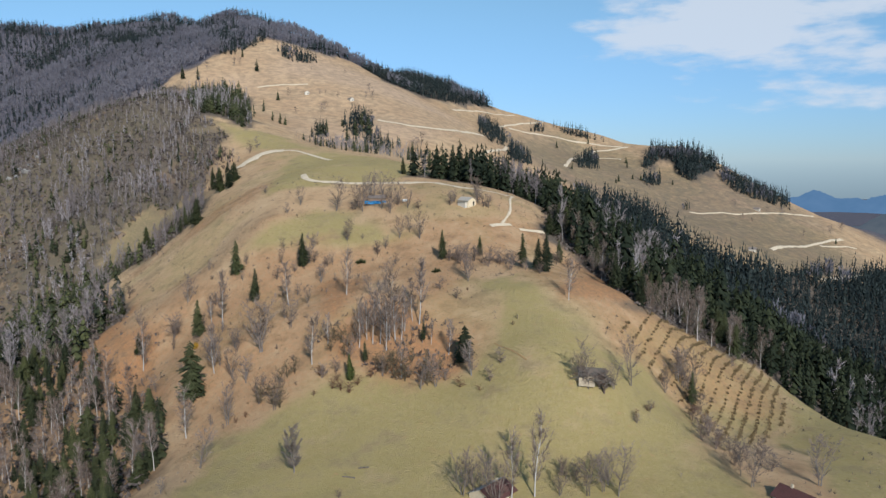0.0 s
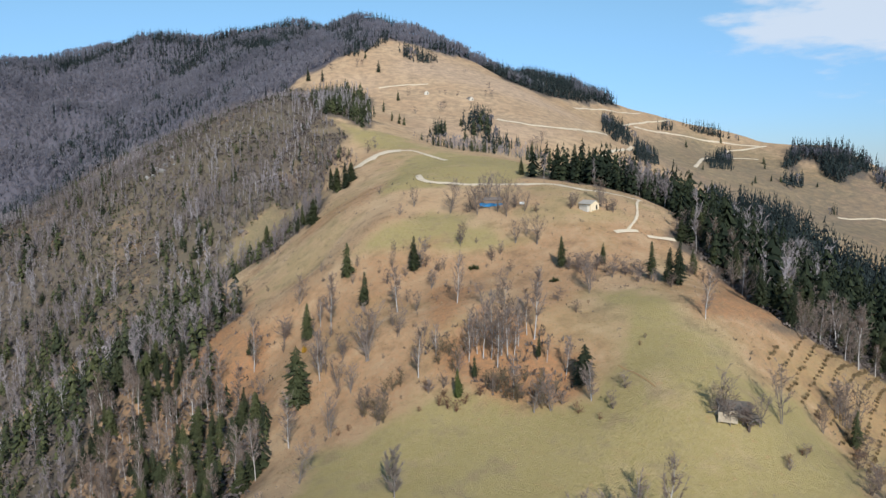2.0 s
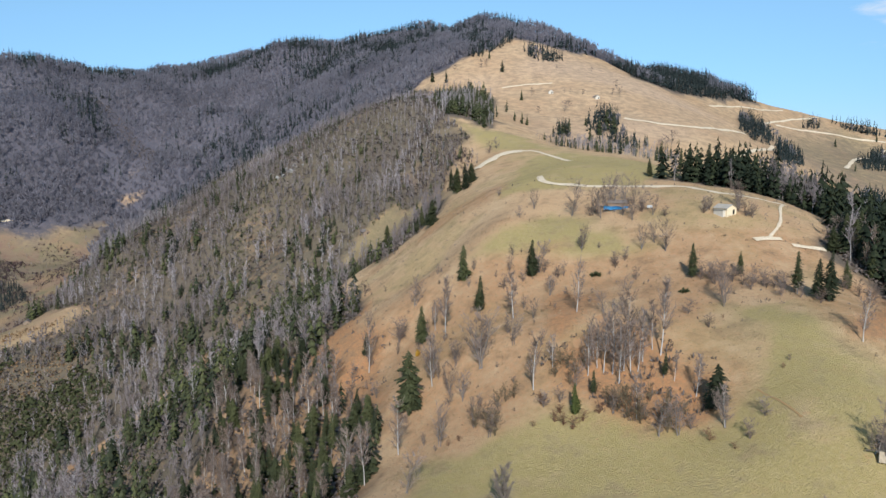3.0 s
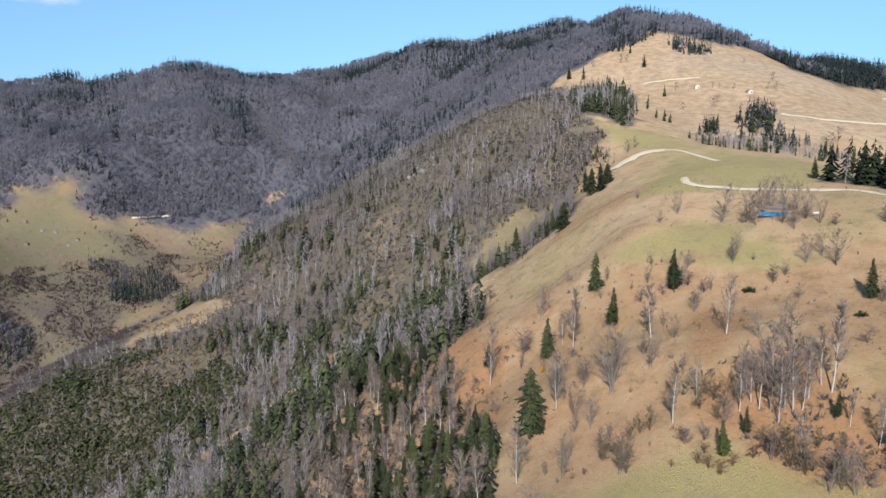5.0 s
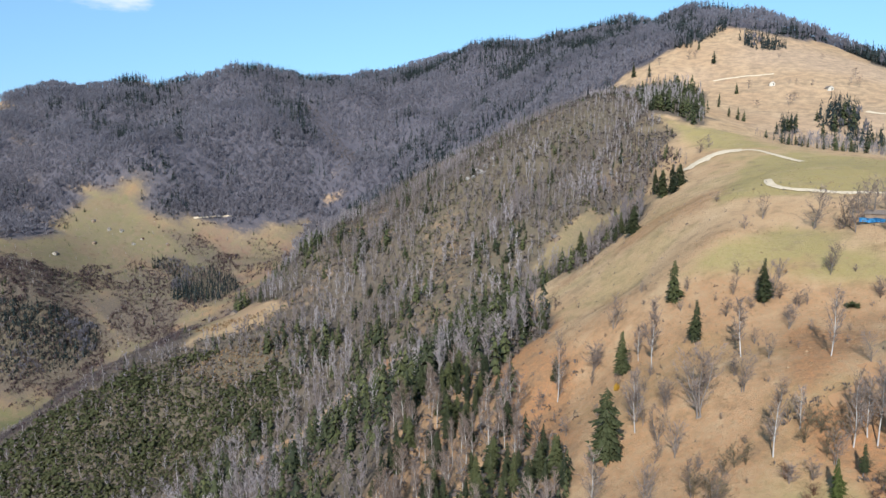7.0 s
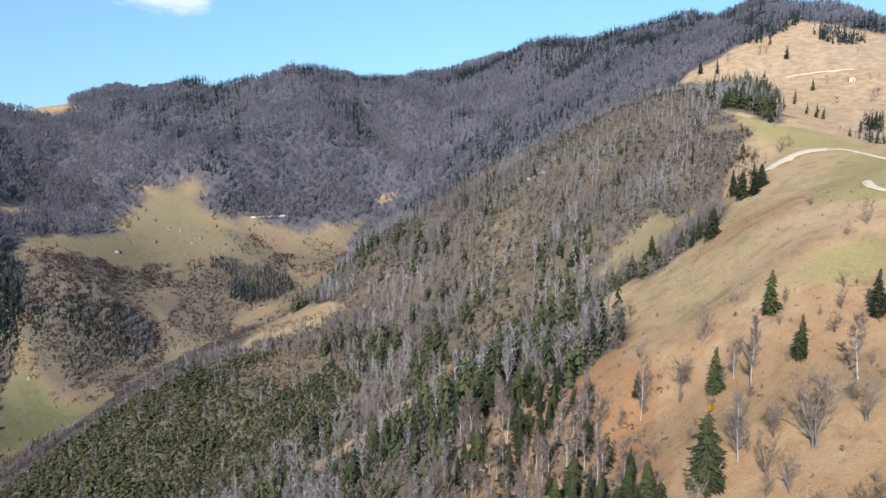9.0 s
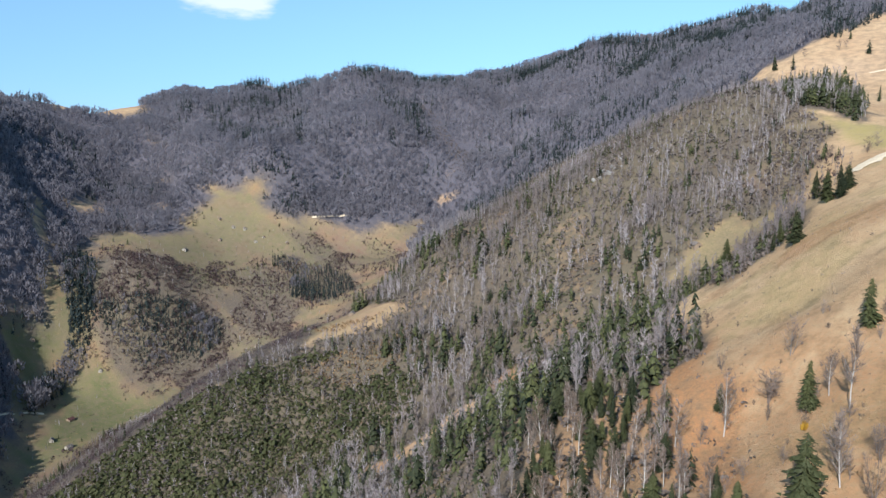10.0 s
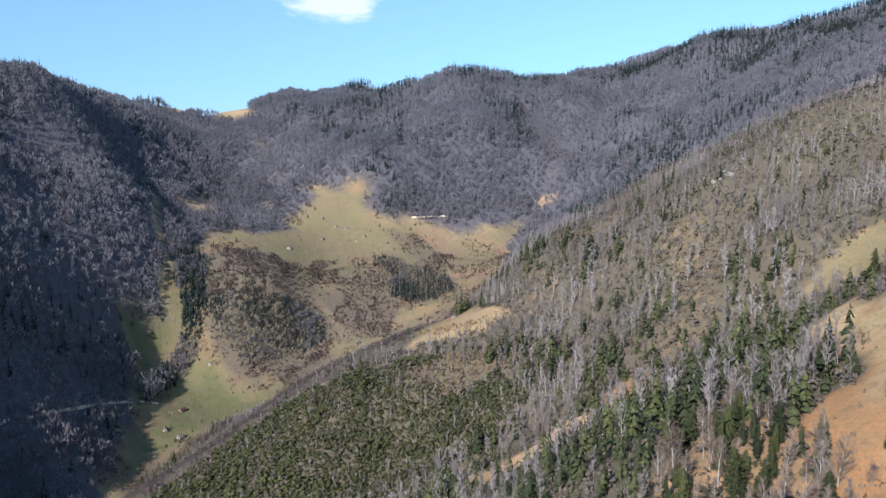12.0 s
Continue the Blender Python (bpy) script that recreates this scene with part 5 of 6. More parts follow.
woods(THICKET, 4.0, "in a dark copse below the hamlet", 0.85, (6, 12), "far", seed=35, name="copse", uneven=0.2)
woods(DARK_COPSE, 4.2, "in a dark copse on the valley slope", 0.72, (7, 12), "far", seed=36, name="hollow_copse", uneven=0.1)
woods(BAND, 6.0, "edging the upper pasture", 0.15, (6, 11), "far", seed=37, name="pasture_edge")
brushwood("foot_brush", "dark purple-brown thicket at the foot of the shoulder", FOOT, 3.6, (2.0, 5.0), HEATH_TWIGS, LOW_CROWN, seed=55)
woods(FOOT, 5.6, "at the foot of the shoulder", 0.3, (6, 11), seed=38, name="foot", uneven=0.0)
for k, (poly, gap, thin) in enumerate(((SPUR, 2.2, 0.8), (UPPER, 3.6, 0.6))):
    x, y, r = spots(poly, gap, thin, clear=[GREENS[0]] if k == 0 else [EDGE_BRUSH], seed=40 + k)
    keep = value_noise(x, y, 9, 41) * 0.5 + value_noise(x, y, 30, 42) * 0.5 > 0.42
    x, y = x[keep], y[keep]
    crowd("dry_grass", "bleached tussocks of last year's grass", "grass", TUFT, STRAW, x, y, r.uniform(0.3, 0.9, len(x)), r)
x, y, r = spots(GREENS[0], 2.6, 0.5, seed=43)
crowd("meadow_grass", "short tufts in the green meadow", "grass", TUFT, MEADOW, x, y, r.uniform(0.15, 0.35, len(x)), r)
brushwood("edge_brush", "brown brush along the edge of the wood", BRACKENS[3], 4.6, (0.8, 2.6), BRUSH, LEAFY, thin=0.55, seed=67, patch=(16, 0.45))
UPPER_EDGE = [(-149, 642), (-167, 618), (-170, 576), (-153, 542), (-132, 522), (-100, 482), (-92, 507), (-110, 585), (-133, 634)]
brushwood("shrub_edge", "brown shrubs along the upper edge of the wood", UPPER_EDGE, 4.2, (1.0, 3.6), HEATH_TWIGS, SPRAY, thin=0.9, seed=68, patch=(22, 0.38))
woods(UPPER_EDGE, 9.0, "thinning out onto the pasture", 0.35, (4, 9), seed=69, name="fringe")
x, y, r = spots(SPUR, 6.0, 0.45, clear=[GREENS[0], GREENS[1]], seed=44)
crowd("low_shrubs", "small dry shrubs dotted over the slope", "shrub", SPRAY, BRUSH, x, y, r.uniform(0.5, 1.5, len(x)), r)

# ---- trees that stand apart, one thing each ----
def thing(name, label, category, group=""):
    return tagged(new(name), label, category, group)


def plant_maker(name, label, category, group, pieces):
    """Builds the plant once, at its base, and returns a function that sets further ones."""
    first = []

    def put(x, y, tall, r, wide=1.0):
        at = Matrix.LocRotScale((x, y, ground_at(x, y)), Euler((r.normal(0, 0.03), r.normal(0, 0.03), r.uniform(0, 6.283))), (tall * wide, tall * wide, tall))
        if first:
            return copy_thing(first[0], at)
        ob = thing(name, label, category, group)
        for piece, (v, f), mat in pieces:
            child = new(piece, mesh_of(piece, v, f, [mat]))
            child.parent = ob
        ob.matrix_basis = at
        # the copies take their whole size from their own pose
        first.append(ob)
        return ob

    def put_all(places, r, wide=(0.9, 1.15)):
        for x, y, h in places:
            put_scaled(x, y, h, r, r.uniform(*wide))

    def put_scaled(x, y, h, r, w):
        if not first:
            put(x, y, h, r, w)
            return
        s = first[0].scale
        at = Matrix.LocRotScale((x, y, ground_at(x, y)), Euler((r.normal(0, 0.03), r.normal(0, 0.03), r.uniform(0, 6.283))), (h * w / s[0], h * w / s[1], h / s[2]))
        copy_thing(first[0], at)

    return put_all


def shuffled(makers, places, seed, wide=(0.9, 1.15)):
    r = np.random.RandomState(seed)
    for p in places:
        makers[r.randint(len(makers))]([p], r, wide)


SPRUCES = [plant_maker("spruce_tree", "dark green spruce standing on the grassy slope", "tree", "spruces", (("trunk", t, NEAR_BROWN), ("crown", c, NEAR_NEEDLES))) for t, c in SPRUCE_NEAR]
BIRCHES = [plant_maker("birch_tree", "tall leafless birch with a pale trunk", "tree", "birches", (("trunk", t, NEAR_BARK), ("crown", c, NEAR_TWIGS))) for t, c in BIRCH_NEAR]
ALDERS = [plant_maker("bare_tree", "leafless spreading tree with several grey-brown stems", "tree", "bare trees", (("trunk", t, NEAR_BROWN), ("crown", c, NEAR_TWIGS))) for t, c in ALDER_NEAR]
BUSHES = [plant_maker("bush", "leafless grey-brown bush on the slope", "bush", "bushes", (("crown", c, NEAR_TWIGS),)) for c in BUSH]
FAR_SPRUCES = [plant_maker("spruce_tree", "dark spruce standing alone on the high pasture", "tree", "pasture spruces", (("trunk", t, NEAR_BROWN), ("crown", c, NEAR_NEEDLES))) for t, c in (spruce(rng, 12, 6, w, l) for w, l in ((0.24, 0.05), (0.3, 0.04), (0.2, 0.1)))]
FAR_TREES = [plant_maker("bare_tree", "leafless round-crowned fruit tree on the high pasture", "tree", "pasture trees", (("trunk", t, NEAR_BROWN), ("crown", c, NEAR_TWIGS))) for t, c in (bare(rng, 14, 280, w, thick=0.012, low=0.2, stems=s, twig=0.008, long=0.2, steep=(0.4, 1.3)) for w, s in ((0.4, 2), (0.5, 1)))]
shuffled(SPRUCES, SPRUCE_AT, 50)
shuffled(FAR_SPRUCES, PASTURE_SPRUCES, 48)
shuffled(FAR_TREES, PASTURE_BARE, 49)
shuffled(BIRCHES, [p for p in BIRCH_AT if inside(GROVE, np.array([p[0]]), np.array([p[1]]))[0] < -3], 51)
shuffled(ALDERS, ALDER_AT, 52)
shuffled(BUSHES, BUSH_AT, 53, (0.8, 1.3))
plant_maker("young_spruce", "small bright green spruce at the meadow's edge", "tree", "", (("trunk", SPRUCE_NEAR[0][0], NEAR_BROWN), ("crown", SPRUCE_NEAR[0][1], YOUNG_NEEDLES)))([(-7.0, 197.8, 8.7)], np.random.RandomState(1))
plant_maker("yellow_bush", "bush with ochre-yellow leaves beside a spruce", "bush", "", (("crown", mound(rng, 90, 0.45, 0.09), YELLOW),))([(-66.6, 257.9, 3.0)], np.random.RandomState(2))
plant_maker("juniper_bush", "low dark green bush in dry grass", "bush", "low bushes", (("crown", mound(rng, 80, 0.9, 0.12), OLIVE),))([(24.9, 253.2, 1.9), (-4.0, 281.3, 2.2)], np.random.RandomState(3), (1.2, 1.5))

GROVE_BIRCHES = [(-1.8, 213.6, 14.0), (0.0, 211.5, 18.3), (5.5, 211.7, 23.4), (2.4, 210.8, 21.3), (15.5, 216.3, 23.0), (9.2, 210.7, 10.8), (8.5, 194.2, 12.7), (-4.3, 211.1, 14.9), (7.3, 210.4, 19.0), (13.4, 218.9, 15.3),
                 (-14.6, 217.1, 10.4), (-19.4, 209.9, 16.7), (23.4, 200.0, 12.0), (28.6, 186.9, 11.0), (4.2, 207.0, 17.6), (-3.0, 217.0, 13.0), (10.5, 214.5, 16.0), (18.5, 206.0, 9.0)]
shuffled(BIRCHES, GROVE_BIRCHES, 58)
HAZELS = [(-10.5, 215.2, 6.3), (-8.0, 212.6, 6.9), (-12.4, 217.8, 5.0), (-5.5, 214.9, 5.2), (-13.5, 212.9, 6.2), (-9.1, 208.8, 5.4), (3.8, 197.1, 7.0), (6.6, 194.7, 8.2), (9.3, 192.2, 8.1), (1.6, 199.4, 5.5), (15.8, 188.3, 7.9),
          (-27.2, 209.4, 5.8), (-29.4, 207.7, 6.2), (-24.8, 209.3, 5.8), (-30.8, 199.5, 7.6), (-28.1, 195.9, 7.4), (-34.7, 202.4, 6.1), (12.0, 200.0, 5.0), (16.0, 197.0, 5.5), (20.0, 194.0, 4.5), (6.0, 201.0, 4.5), (-2.0, 204.0, 4.0)]
hazel = [plant_maker("hazel_bush", "leafless olive-brown hazel bush among birches", "bush", "hazels", (("crown", c, HAZEL),)) for c in BUSH[:2]]
shuffled(hazel, HAZELS, 61, (0.7, 1.0))
LOW_BUSHES = [(-12.3, 196.2, 3.5), (-9.9, 194.7, 3.5), (-7.1, 192.9, 3.4), (-4.8, 195.0, 3.2), (-17.9, 195.7, 2.0), (-11.2, 199.0, 3.0), (-0.8, 197.0, 3.2), (24.8, 183.5, 3.3), (29.6, 178.5, 1.8), (43.9, 201.1, 1.6), (33.7, 230.5, 1.2), (-16.6, 203.6, 3.6), (-38.6, 198.1, 2.0), (-41.3, 197.0, 2.0), (-22.9, 300.2, 1.6),
              (73.9, 165.7, 1.8), (69.3, 161.7, 2.6), (77.1, 168.8, 1.6), (96.1, 175.0, 4.0), (91.1, 159.2, 3.6), (95.1, 181.8, 3.4), (97.2, 189.2, 3.0), (89.1, 190.6, 2.6)]
rusty = [plant_maker("low_bush", "low rusty-brown bush in dry grass", "bush", "rusty bushes", (("crown", c, LOW_RUST),)) for c in BUSH[1:]]
shuffled(rusty, LOW_BUSHES, 56, (1.1, 1.5))
plant_maker("oval_tree", "leafless tree with a dense grey oval crown", "tree", "", (("trunk", OVAL[0], NEAR_BROWN), ("crown", OVAL[1], OVAL_TWIGS)))([(-20.5, 162.0, 12.0)], np.random.RandomState(5))
brushwood("grove_brush", "brown saplings and brambles under the birches", GROVE, 1.9, (0.8, 2.6), BRUSH, SPRAY, seed=66, patch=(9, 0.45))
x, y, r = spots(SLOPE, 13.0, 0.55, seed=62)
shuffled(ALDERS, [(float(a), float(b), float(h)) for a, b, h in zip(x, y, r.uniform(4, 8, len(x)))], 63)
x, y, r = spots(SLOPE, 10.0, 0.6, seed=64)
shuffled(BUSHES, [(float(a), float(b), float(h)) for a, b, h in zip(x, y, r.uniform(1.0, 2.6, len(x)))], 65)

# bare trees and spruces where the meadow meets the shaded slope
x, y, r = spots(EAST_EDGE, 6.2, 0.8, seed=77)
kind = r.rand(len(x))
for makers, lo, hi, tall in ((SPRUCES, 0.0, 0.38, (9, 17)), (BIRCHES, 0.38, 0.68, (11, 17)), (ALDERS, 0.68, 1.0, (7, 13))):
    pick = (kind >= lo) & (kind < hi)
    shuffled(makers, [(float(a), float(b), float(h)) for a, b, h in zip(x[pick], y[pick], r.uniform(*tall, pick.sum()))], 78)

# the nearest trees of the wooded flank, each a tree of its own
x, y, r = spots(NEAR_FLANK, 6.4, seed=1, clear=CLEARINGS)
fir = value_noise(x, y, 30, 21) * 0.6 + r.rand(len(x)) * 0.4 > 0.56
shuffled(SPRUCES, [(float(a), float(b), float(h)) for a, b, h in zip(x[fir], y[fir], r.uniform(6, 14, fir.sum()))], 54)
shuffled(BIRCHES, [(float(a), float(b), float(h)) for a, b, h in zip(x[~fir], y[~fir], r.uniform(10, 18, (~fir).sum()))], 55)


# ---- the planted rows of berry bushes ----
def plantation():
    canes = mound(rng, 64, 0.62, 0.045)
    put = plant_maker("berry_bush", "small brown leafless berry bush in a planted row", "bush", "planted rows", (("crown", canes, BERRY),))
    r = np.random.RandomState(60)
    ax, ay = math.cos(radians(-124)), math.sin(radians(-124))
    places = []
    for i in range(-24, 25):
        for j in range(-24, 25):
            u, v = i * 3.4, j * 2.9
            px, py = 125 - u * ay + v * ax + r.uniform(-0.25, 0.25), 215 + u * ax + v * ay + r.uniform(-0.4, 0.4)
            if inside(PLANTED, np.array([px]), np.array([py]))[0] > 0 and r.rand() < 0.96:
                places.append((py, px))
    places.sort()
    for py, px in places[:290]:
        put([(px, py, r.uniform(1.0, 1.7))], r, (1.0, 1.4))
    py, px = np.array(places[290:]).T
    crowd("berry_rows", "far ends of the planted rows of berry bushes", "bush", [canes], BERRY, px, py, r.uniform(1.0, 1.7, len(px)), r)



plantation()


# ---- roads and bare earth ----
def path_mesh(points, width, seed, lift=0.22):
    reach = 0.9 if lift > 0.05 else 0.25
    p = np.array(points, float)
    q = []
    for i in range(len(p) - 1):
        a, b, c, d = p[max(i - 1, 0)], p[i], p[i + 1], p[min(i + 2, len(p) - 1)]
        n = max(int(np.hypot(*(c - b)) / 1.6), 2)
        for t in np.arange(n) / n:
            q.append(0.5 * (2 * b + (c - a) * t + (2 * a - 5 * b + 4 * c - d) * t * t + (3 * b - a - 3 * c + d) * t ** 3))
    q = np.array(q + [p[-1]])
    d = np.gradient(q, axis=0)
    side = np.stack([-d[:, 1], d[:, 0]], 1) / (np.hypot(d[:, 0], d[:, 1])[:, None] + 1e-9)
    r = np.random.RandomState(seed)
    half = width / 2 * (0.75 + 0.5 * value_noise(np.arange(len(q)) * 1.6, np.zeros(len(q)), 6, seed))
    rails = []
    for k in np.linspace(-1, 1, 7):
        w = half * k * (1 + 0.18 * (abs(k) == 1) * r.uniform(-1, 1, len(q)))
        x, y = q[:, 0] + side[:, 0] * w, q[:, 1] + side[:, 1] * w
        near = np.max([height(x + dx, y + dy) for dx, dy in ((0, 0), (reach, 0), (-reach, 0), (0, reach), (0, -reach))], 0)
        rails.append(np.stack([x, y, near + lift * (1 - 0.8 * (abs(k) == 1))], 1))
    v = np.stack(rails, 1).reshape(-1, 3)
    n = np.arange(len(q) - 1)[:, None] * 7 + np.arange(6)[None]
    return v, np.stack([n, n + 1, n + 8, n + 7], -1).reshape(-1, 4)


def road(name, label, points, width, mat, seed=1, lift=0.22):
    v, f = path_mesh(points, width, seed, lift)
    return tagged(new(name, mesh_of(name, v, f, [mat])), label, "road", kind="structure")


def mat_earth(name, a, b, c):
    m, nt, p = nodes_for(name)
    col = ramp_mix(nt, noise_node(nt, 0.35, 5), a, b)
    col = ramp_mix(nt, noise_node(nt, 2.2, 4, 0.7, 0.45, 0.75), col, c)
    nt.links.new(col, p.inputs["Base Color"])
    p.inputs["Roughness"].default_value = 0.95
    bump = nt.nodes.new("ShaderNodeBump")
    bump.inputs["Strength"].default_value, bump.inputs["Distance"].default_value = 0.6, 0.2
    nt.links.new(noise_node(nt, 3.0, 5, 0.7, 0, 1), bump.inputs["Height"])
    nt.links.new(bump.outputs[0], p.inputs["Normal"])
    return m


PALE_EARTH = mat_earth("pale_gravel", (0.74, 0.63, 0.47), (0.62, 0.51, 0.36), (0.48, 0.37, 0.23))
RED_EARTH = mat_earth("rusty_soil", (0.46, 0.25, 0.12), (0.40, 0.225, 0.115), (0.42, 0.28, 0.15))
for k, (pts, w) in enumerate(ROADS):
    road(f"road_{k + 1}", "pale gravel track cut into the hillside", pts, w, PALE_EARTH, k, 0.22 if pts[0][1] < 700 else 0.6)
road("earth_bank", "bare pale earth bank of a road cutting", [(-92, 506), (-86, 514), (-80, 523), (-72, 529), (-62, 530)], 11, PALE_EARTH, 21, 0.5)
road("earth_patch", "bare pale earth beside the track", [(52, 289), (56, 291), (62, 293)], 2.6, PALE_EARTH, 22)
road("earth_patch", "bare pale earth beside the track", [(65, 290), (77, 294)], 2.2, PALE_EARTH, 23)
road("soil_scar", "rusty bare soil in the meadow", [(37, 196), (41, 189), (44, 182)], 0.4, mat_earth("trodden_turf", (0.36, 0.21, 0.10), (0.33, 0.22, 0.10), (0.33, 0.26, 0.12)), 24, 0.03)
road("soil_scar", "rusty bare soil on the slope", [(-2, 238), (0, 233), (-3, 227), (-9, 224)], 4.0, RED_EARTH, 25, 0.03)


# ---- buildings ----
def mat_plain(name, a, b, rough=0.8, scale=1.5, metal=0.0, stripes=0.0):
    m, nt, p = nodes_for(name)
    col = ramp_mix(nt, noise_node(nt, scale, 5, 0.65), a, b)
    if stripes:
        tc, wv = nt.nodes.new("ShaderNodeTexCoord"), nt.nodes.new("ShaderNodeTexWave")
        wv.inputs["Scale"].default_value, wv.inputs["Distortion"].default_value = stripes, 0.4
        nt.links.new(tc.outputs["Object"], wv.inputs["Vector"])
        bump = nt.nodes.new("ShaderNodeBump")
        bump.inputs["Strength"].default_value, bump.inputs["Distance"].default_value = 0.5, 0.05
        nt.links.new(wv.outputs["Fac"], bump.inputs["Height"])
        nt.links.new(bump.outputs[0], p.inputs["Normal"])
    nt.links.new(col, p.inputs["Base Color"])
    p.inputs["Roughness"].default_value, p.inputs["Metallic"].default_value = rough, metal
    return m


PLASTER = mat_plain("plaster", (0.58, 0.50, 0.37), (0.48, 0.40, 0.28))
CREAM = mat_plain("cream_plaster", (0.78, 0.66, 0.46), (0.66, 0.55, 0.38))
PALE_SHEET = mat_plain("weathered_sheet", (0.50, 0.45, 0.38), (0.40, 0.36, 0.30), 0.6, 0.8, 0.0, 5)
LIMEWASH = mat_plain("old_limewash", (0.44, 0.4, 0.34), (0.34, 0.31, 0.26))
BOARDS = mat_plain("weathered_boards", (0.22, 0.16, 0.11), (0.3, 0.23, 0.17), stripes=4)
ZINC = mat_plain("zinc_sheet", (0.56, 0.55, 0.53), (0.42, 0.41, 0.39), 0.45, 0.8, 0.2, 5)
RED_SHEET = mat_plain("red_sheet", (0.135, 0.058, 0.05), (0.095, 0.046, 0.042), 0.6, 0.8, 0, 5)
SHINGLE = mat_plain("old_shingle", (0.18, 0.15, 0.13), (0.26, 0.22, 0.19), stripes=6)
WHITEWASH = mat_plain("whitewash", (0.62, 0.57, 0.49), (0.5, 0.46, 0.38))
# near-black; on door and window panels it paints the unlit inside
DARK = mat_plain("near_black", (0.03, 0.026, 0.022), (0.045, 0.04, 0.034))
TARP = mat_plain("blue_tarp", (0.05, 0.26, 0.55), (0.09, 0.36, 0.62), 0.6)
STONE = mat_plain("limestone", (0.34, 0.32, 0.29), (0.24, 0.23, 0.21), 0.9, 0.6)
TIMBER = mat_plain("grey_timber", (0.10, 0.085, 0.07), (0.2, 0.17, 0.14), stripes=3)
THATCH = mat_plain("grey_thatch", (0.46, 0.38, 0.27), (0.3, 0.25, 0.18), 0.95)


def box(bm, x0, x1, y0, y1, z0, z1):
    v = [bm.verts.new(p) for p in ((x0, y0, z0), (x1, y0, z0), (x1, y1, z0), (x0, y1, z0), (x0, y0, z1), (x1, y0, z1), (x1, y1, z1), (x0, y1, z1))]
    for f in ((3, 2, 1, 0), (4, 5, 6, 7), (0, 1, 5, 4), (1, 2, 6, 5), (2, 3, 7, 6), (3, 0, 4, 7)):
        bm.faces.new([v[i] for i in f])
    return v


def gabled(bm, w, d, h, rise):
    """A body with gable ends towards -y and +y, its foot sunk into the slope."""
    sec = ((-w / 2, -1.5), (w / 2, -1.5), (w / 2, h), (0, h + rise), (-w / 2, h))
    a, b = [bm.verts.new((x, -d / 2, z)) for x, z in sec], [bm.verts.new((x, d / 2, z)) for x, z in sec]
    bm.faces.new(a[::-1])
    bm.faces.new(b)
    for i in range(5):
        j = (i + 1) % 5
        bm.faces.new((a[i], a[j], b[j], b[i]))


def roof_side(bm, w, d, h, rise, s, over=0.45, thick=0.12):
    k = 1 + over / (w / 2)
    lo, up = (s * w / 2 * k, h - rise * (k - 1)), (0, h + rise + 0.02)
    y0, y1 = -d / 2 - over, d / 2 + over
    pts = [(lo[0], y, lo[1] + t) for t in (0.03, thick) for y in (y0, y1)] + [(up[0], y, up[1] + t) for t in (0.03, thick) for y in (y0, y1)]
    v = [bm.verts.new(p) for p in pts]
    for f in ((0, 1, 5, 4), (2, 3, 7, 6), (0, 1, 3, 2), (4, 5, 7, 6), (0, 2, 6, 4), (1, 3, 7, 5)):
        bm.faces.new([v[i] for i in f])
    bmesh.ops.recalc_face_normals(bm, faces=bm.faces)


def panel(bm, x, y, z, w, h, face, depth=0.1):
    """A solid panel in place of an opening or door leaf, set 5 cm proud of a wall: face is -y (0) or +x (1)."""
    if face == 0:
        box(bm, x - w / 2, x + w / 2, y - 0.05, y + depth, z, z + h)
    else:
        box(bm, x - depth, x + 0.05, y - w / 2, y + w / 2, z, z + h)


def house(name, label, x, y, turn, w, d, h, rise, wall, roofs, door=True, windows=(), chimney=False, category="house", group="", sunk=0.0):
    ob = thing(name, label, category, group)
    bm = bmesh.new()
    gabled(bm, w, d, h, rise)
    body = part("wall", bm, wall, ob)
    for s, mat in zip((-1, 1), roofs):
        bm = bmesh.new()
        roof_side(bm, w, d, h, rise, s)
        part("roof", bm, mat, ob)
    if door:
        bm = bmesh.new()
        panel(bm, 0.2 * w, -d / 2, 0, 0.95, 1.95, 0)
        part("door", bm, DARK, body, "dark panel in place of a shaded doorway")
    for px, py, pz, pw, ph, face in windows:
        bm = bmesh.new()
        panel(bm, px, py, pz, pw, ph, face)
        win = part("window", bm, DARK, body)
    if chimney:
        bm = bmesh.new()
        box(bm, -0.25, 0.25, d * 0.15, d * 0.15 + 0.5, h + rise * 0.6, h + rise + 0.9)
        part("chimney", bm, PLASTER, ob)
    ob.matrix_basis = pose(x, y, min(ground_at(x + a, y + b) for a in (-2, 2) for b in (-2, 2)) + 0.2 - sunk, 0, 0, turn)
    return ob


main = house("house", "small plastered house with a pale sheet-metal roof on the crest", 44.9, 311.6, 38, 5.0, 6.6, 2.5, 1.3, CREAM, (PALE_SHEET, PALE_SHEET), windows=[(-1.2, -3.1, 0.9, 0.7, 0.8, 0)], chimney=False)
bm = bmesh.new()
box(bm, -3.9, -2.46, -2.6, 2.2, -1.2, 1.6)
part("annex", bm, WHITEWASH, main, "low whitewashed lean-to")
bm = bmesh.new()
box(bm, -4.2, -2.46, -2.9, 2.5, 1.65, 1.8)
part("annex_roof", bm, PALE_SHEET, main)

farm = house("house", "low farmhouse with a roof of white and dark red sheet metal", 27.1, 142.5, -48, 7.2, 8.5, 1.5, 1.9, PLASTER, (ZINC, RED_SHEET), windows=[(3.6, -1.5, 0.75, 0.7, 0.7, 1), (3.6, 1.8, 0.75, 0.7, 0.7, 1)], chimney=True, sunk=0.5)
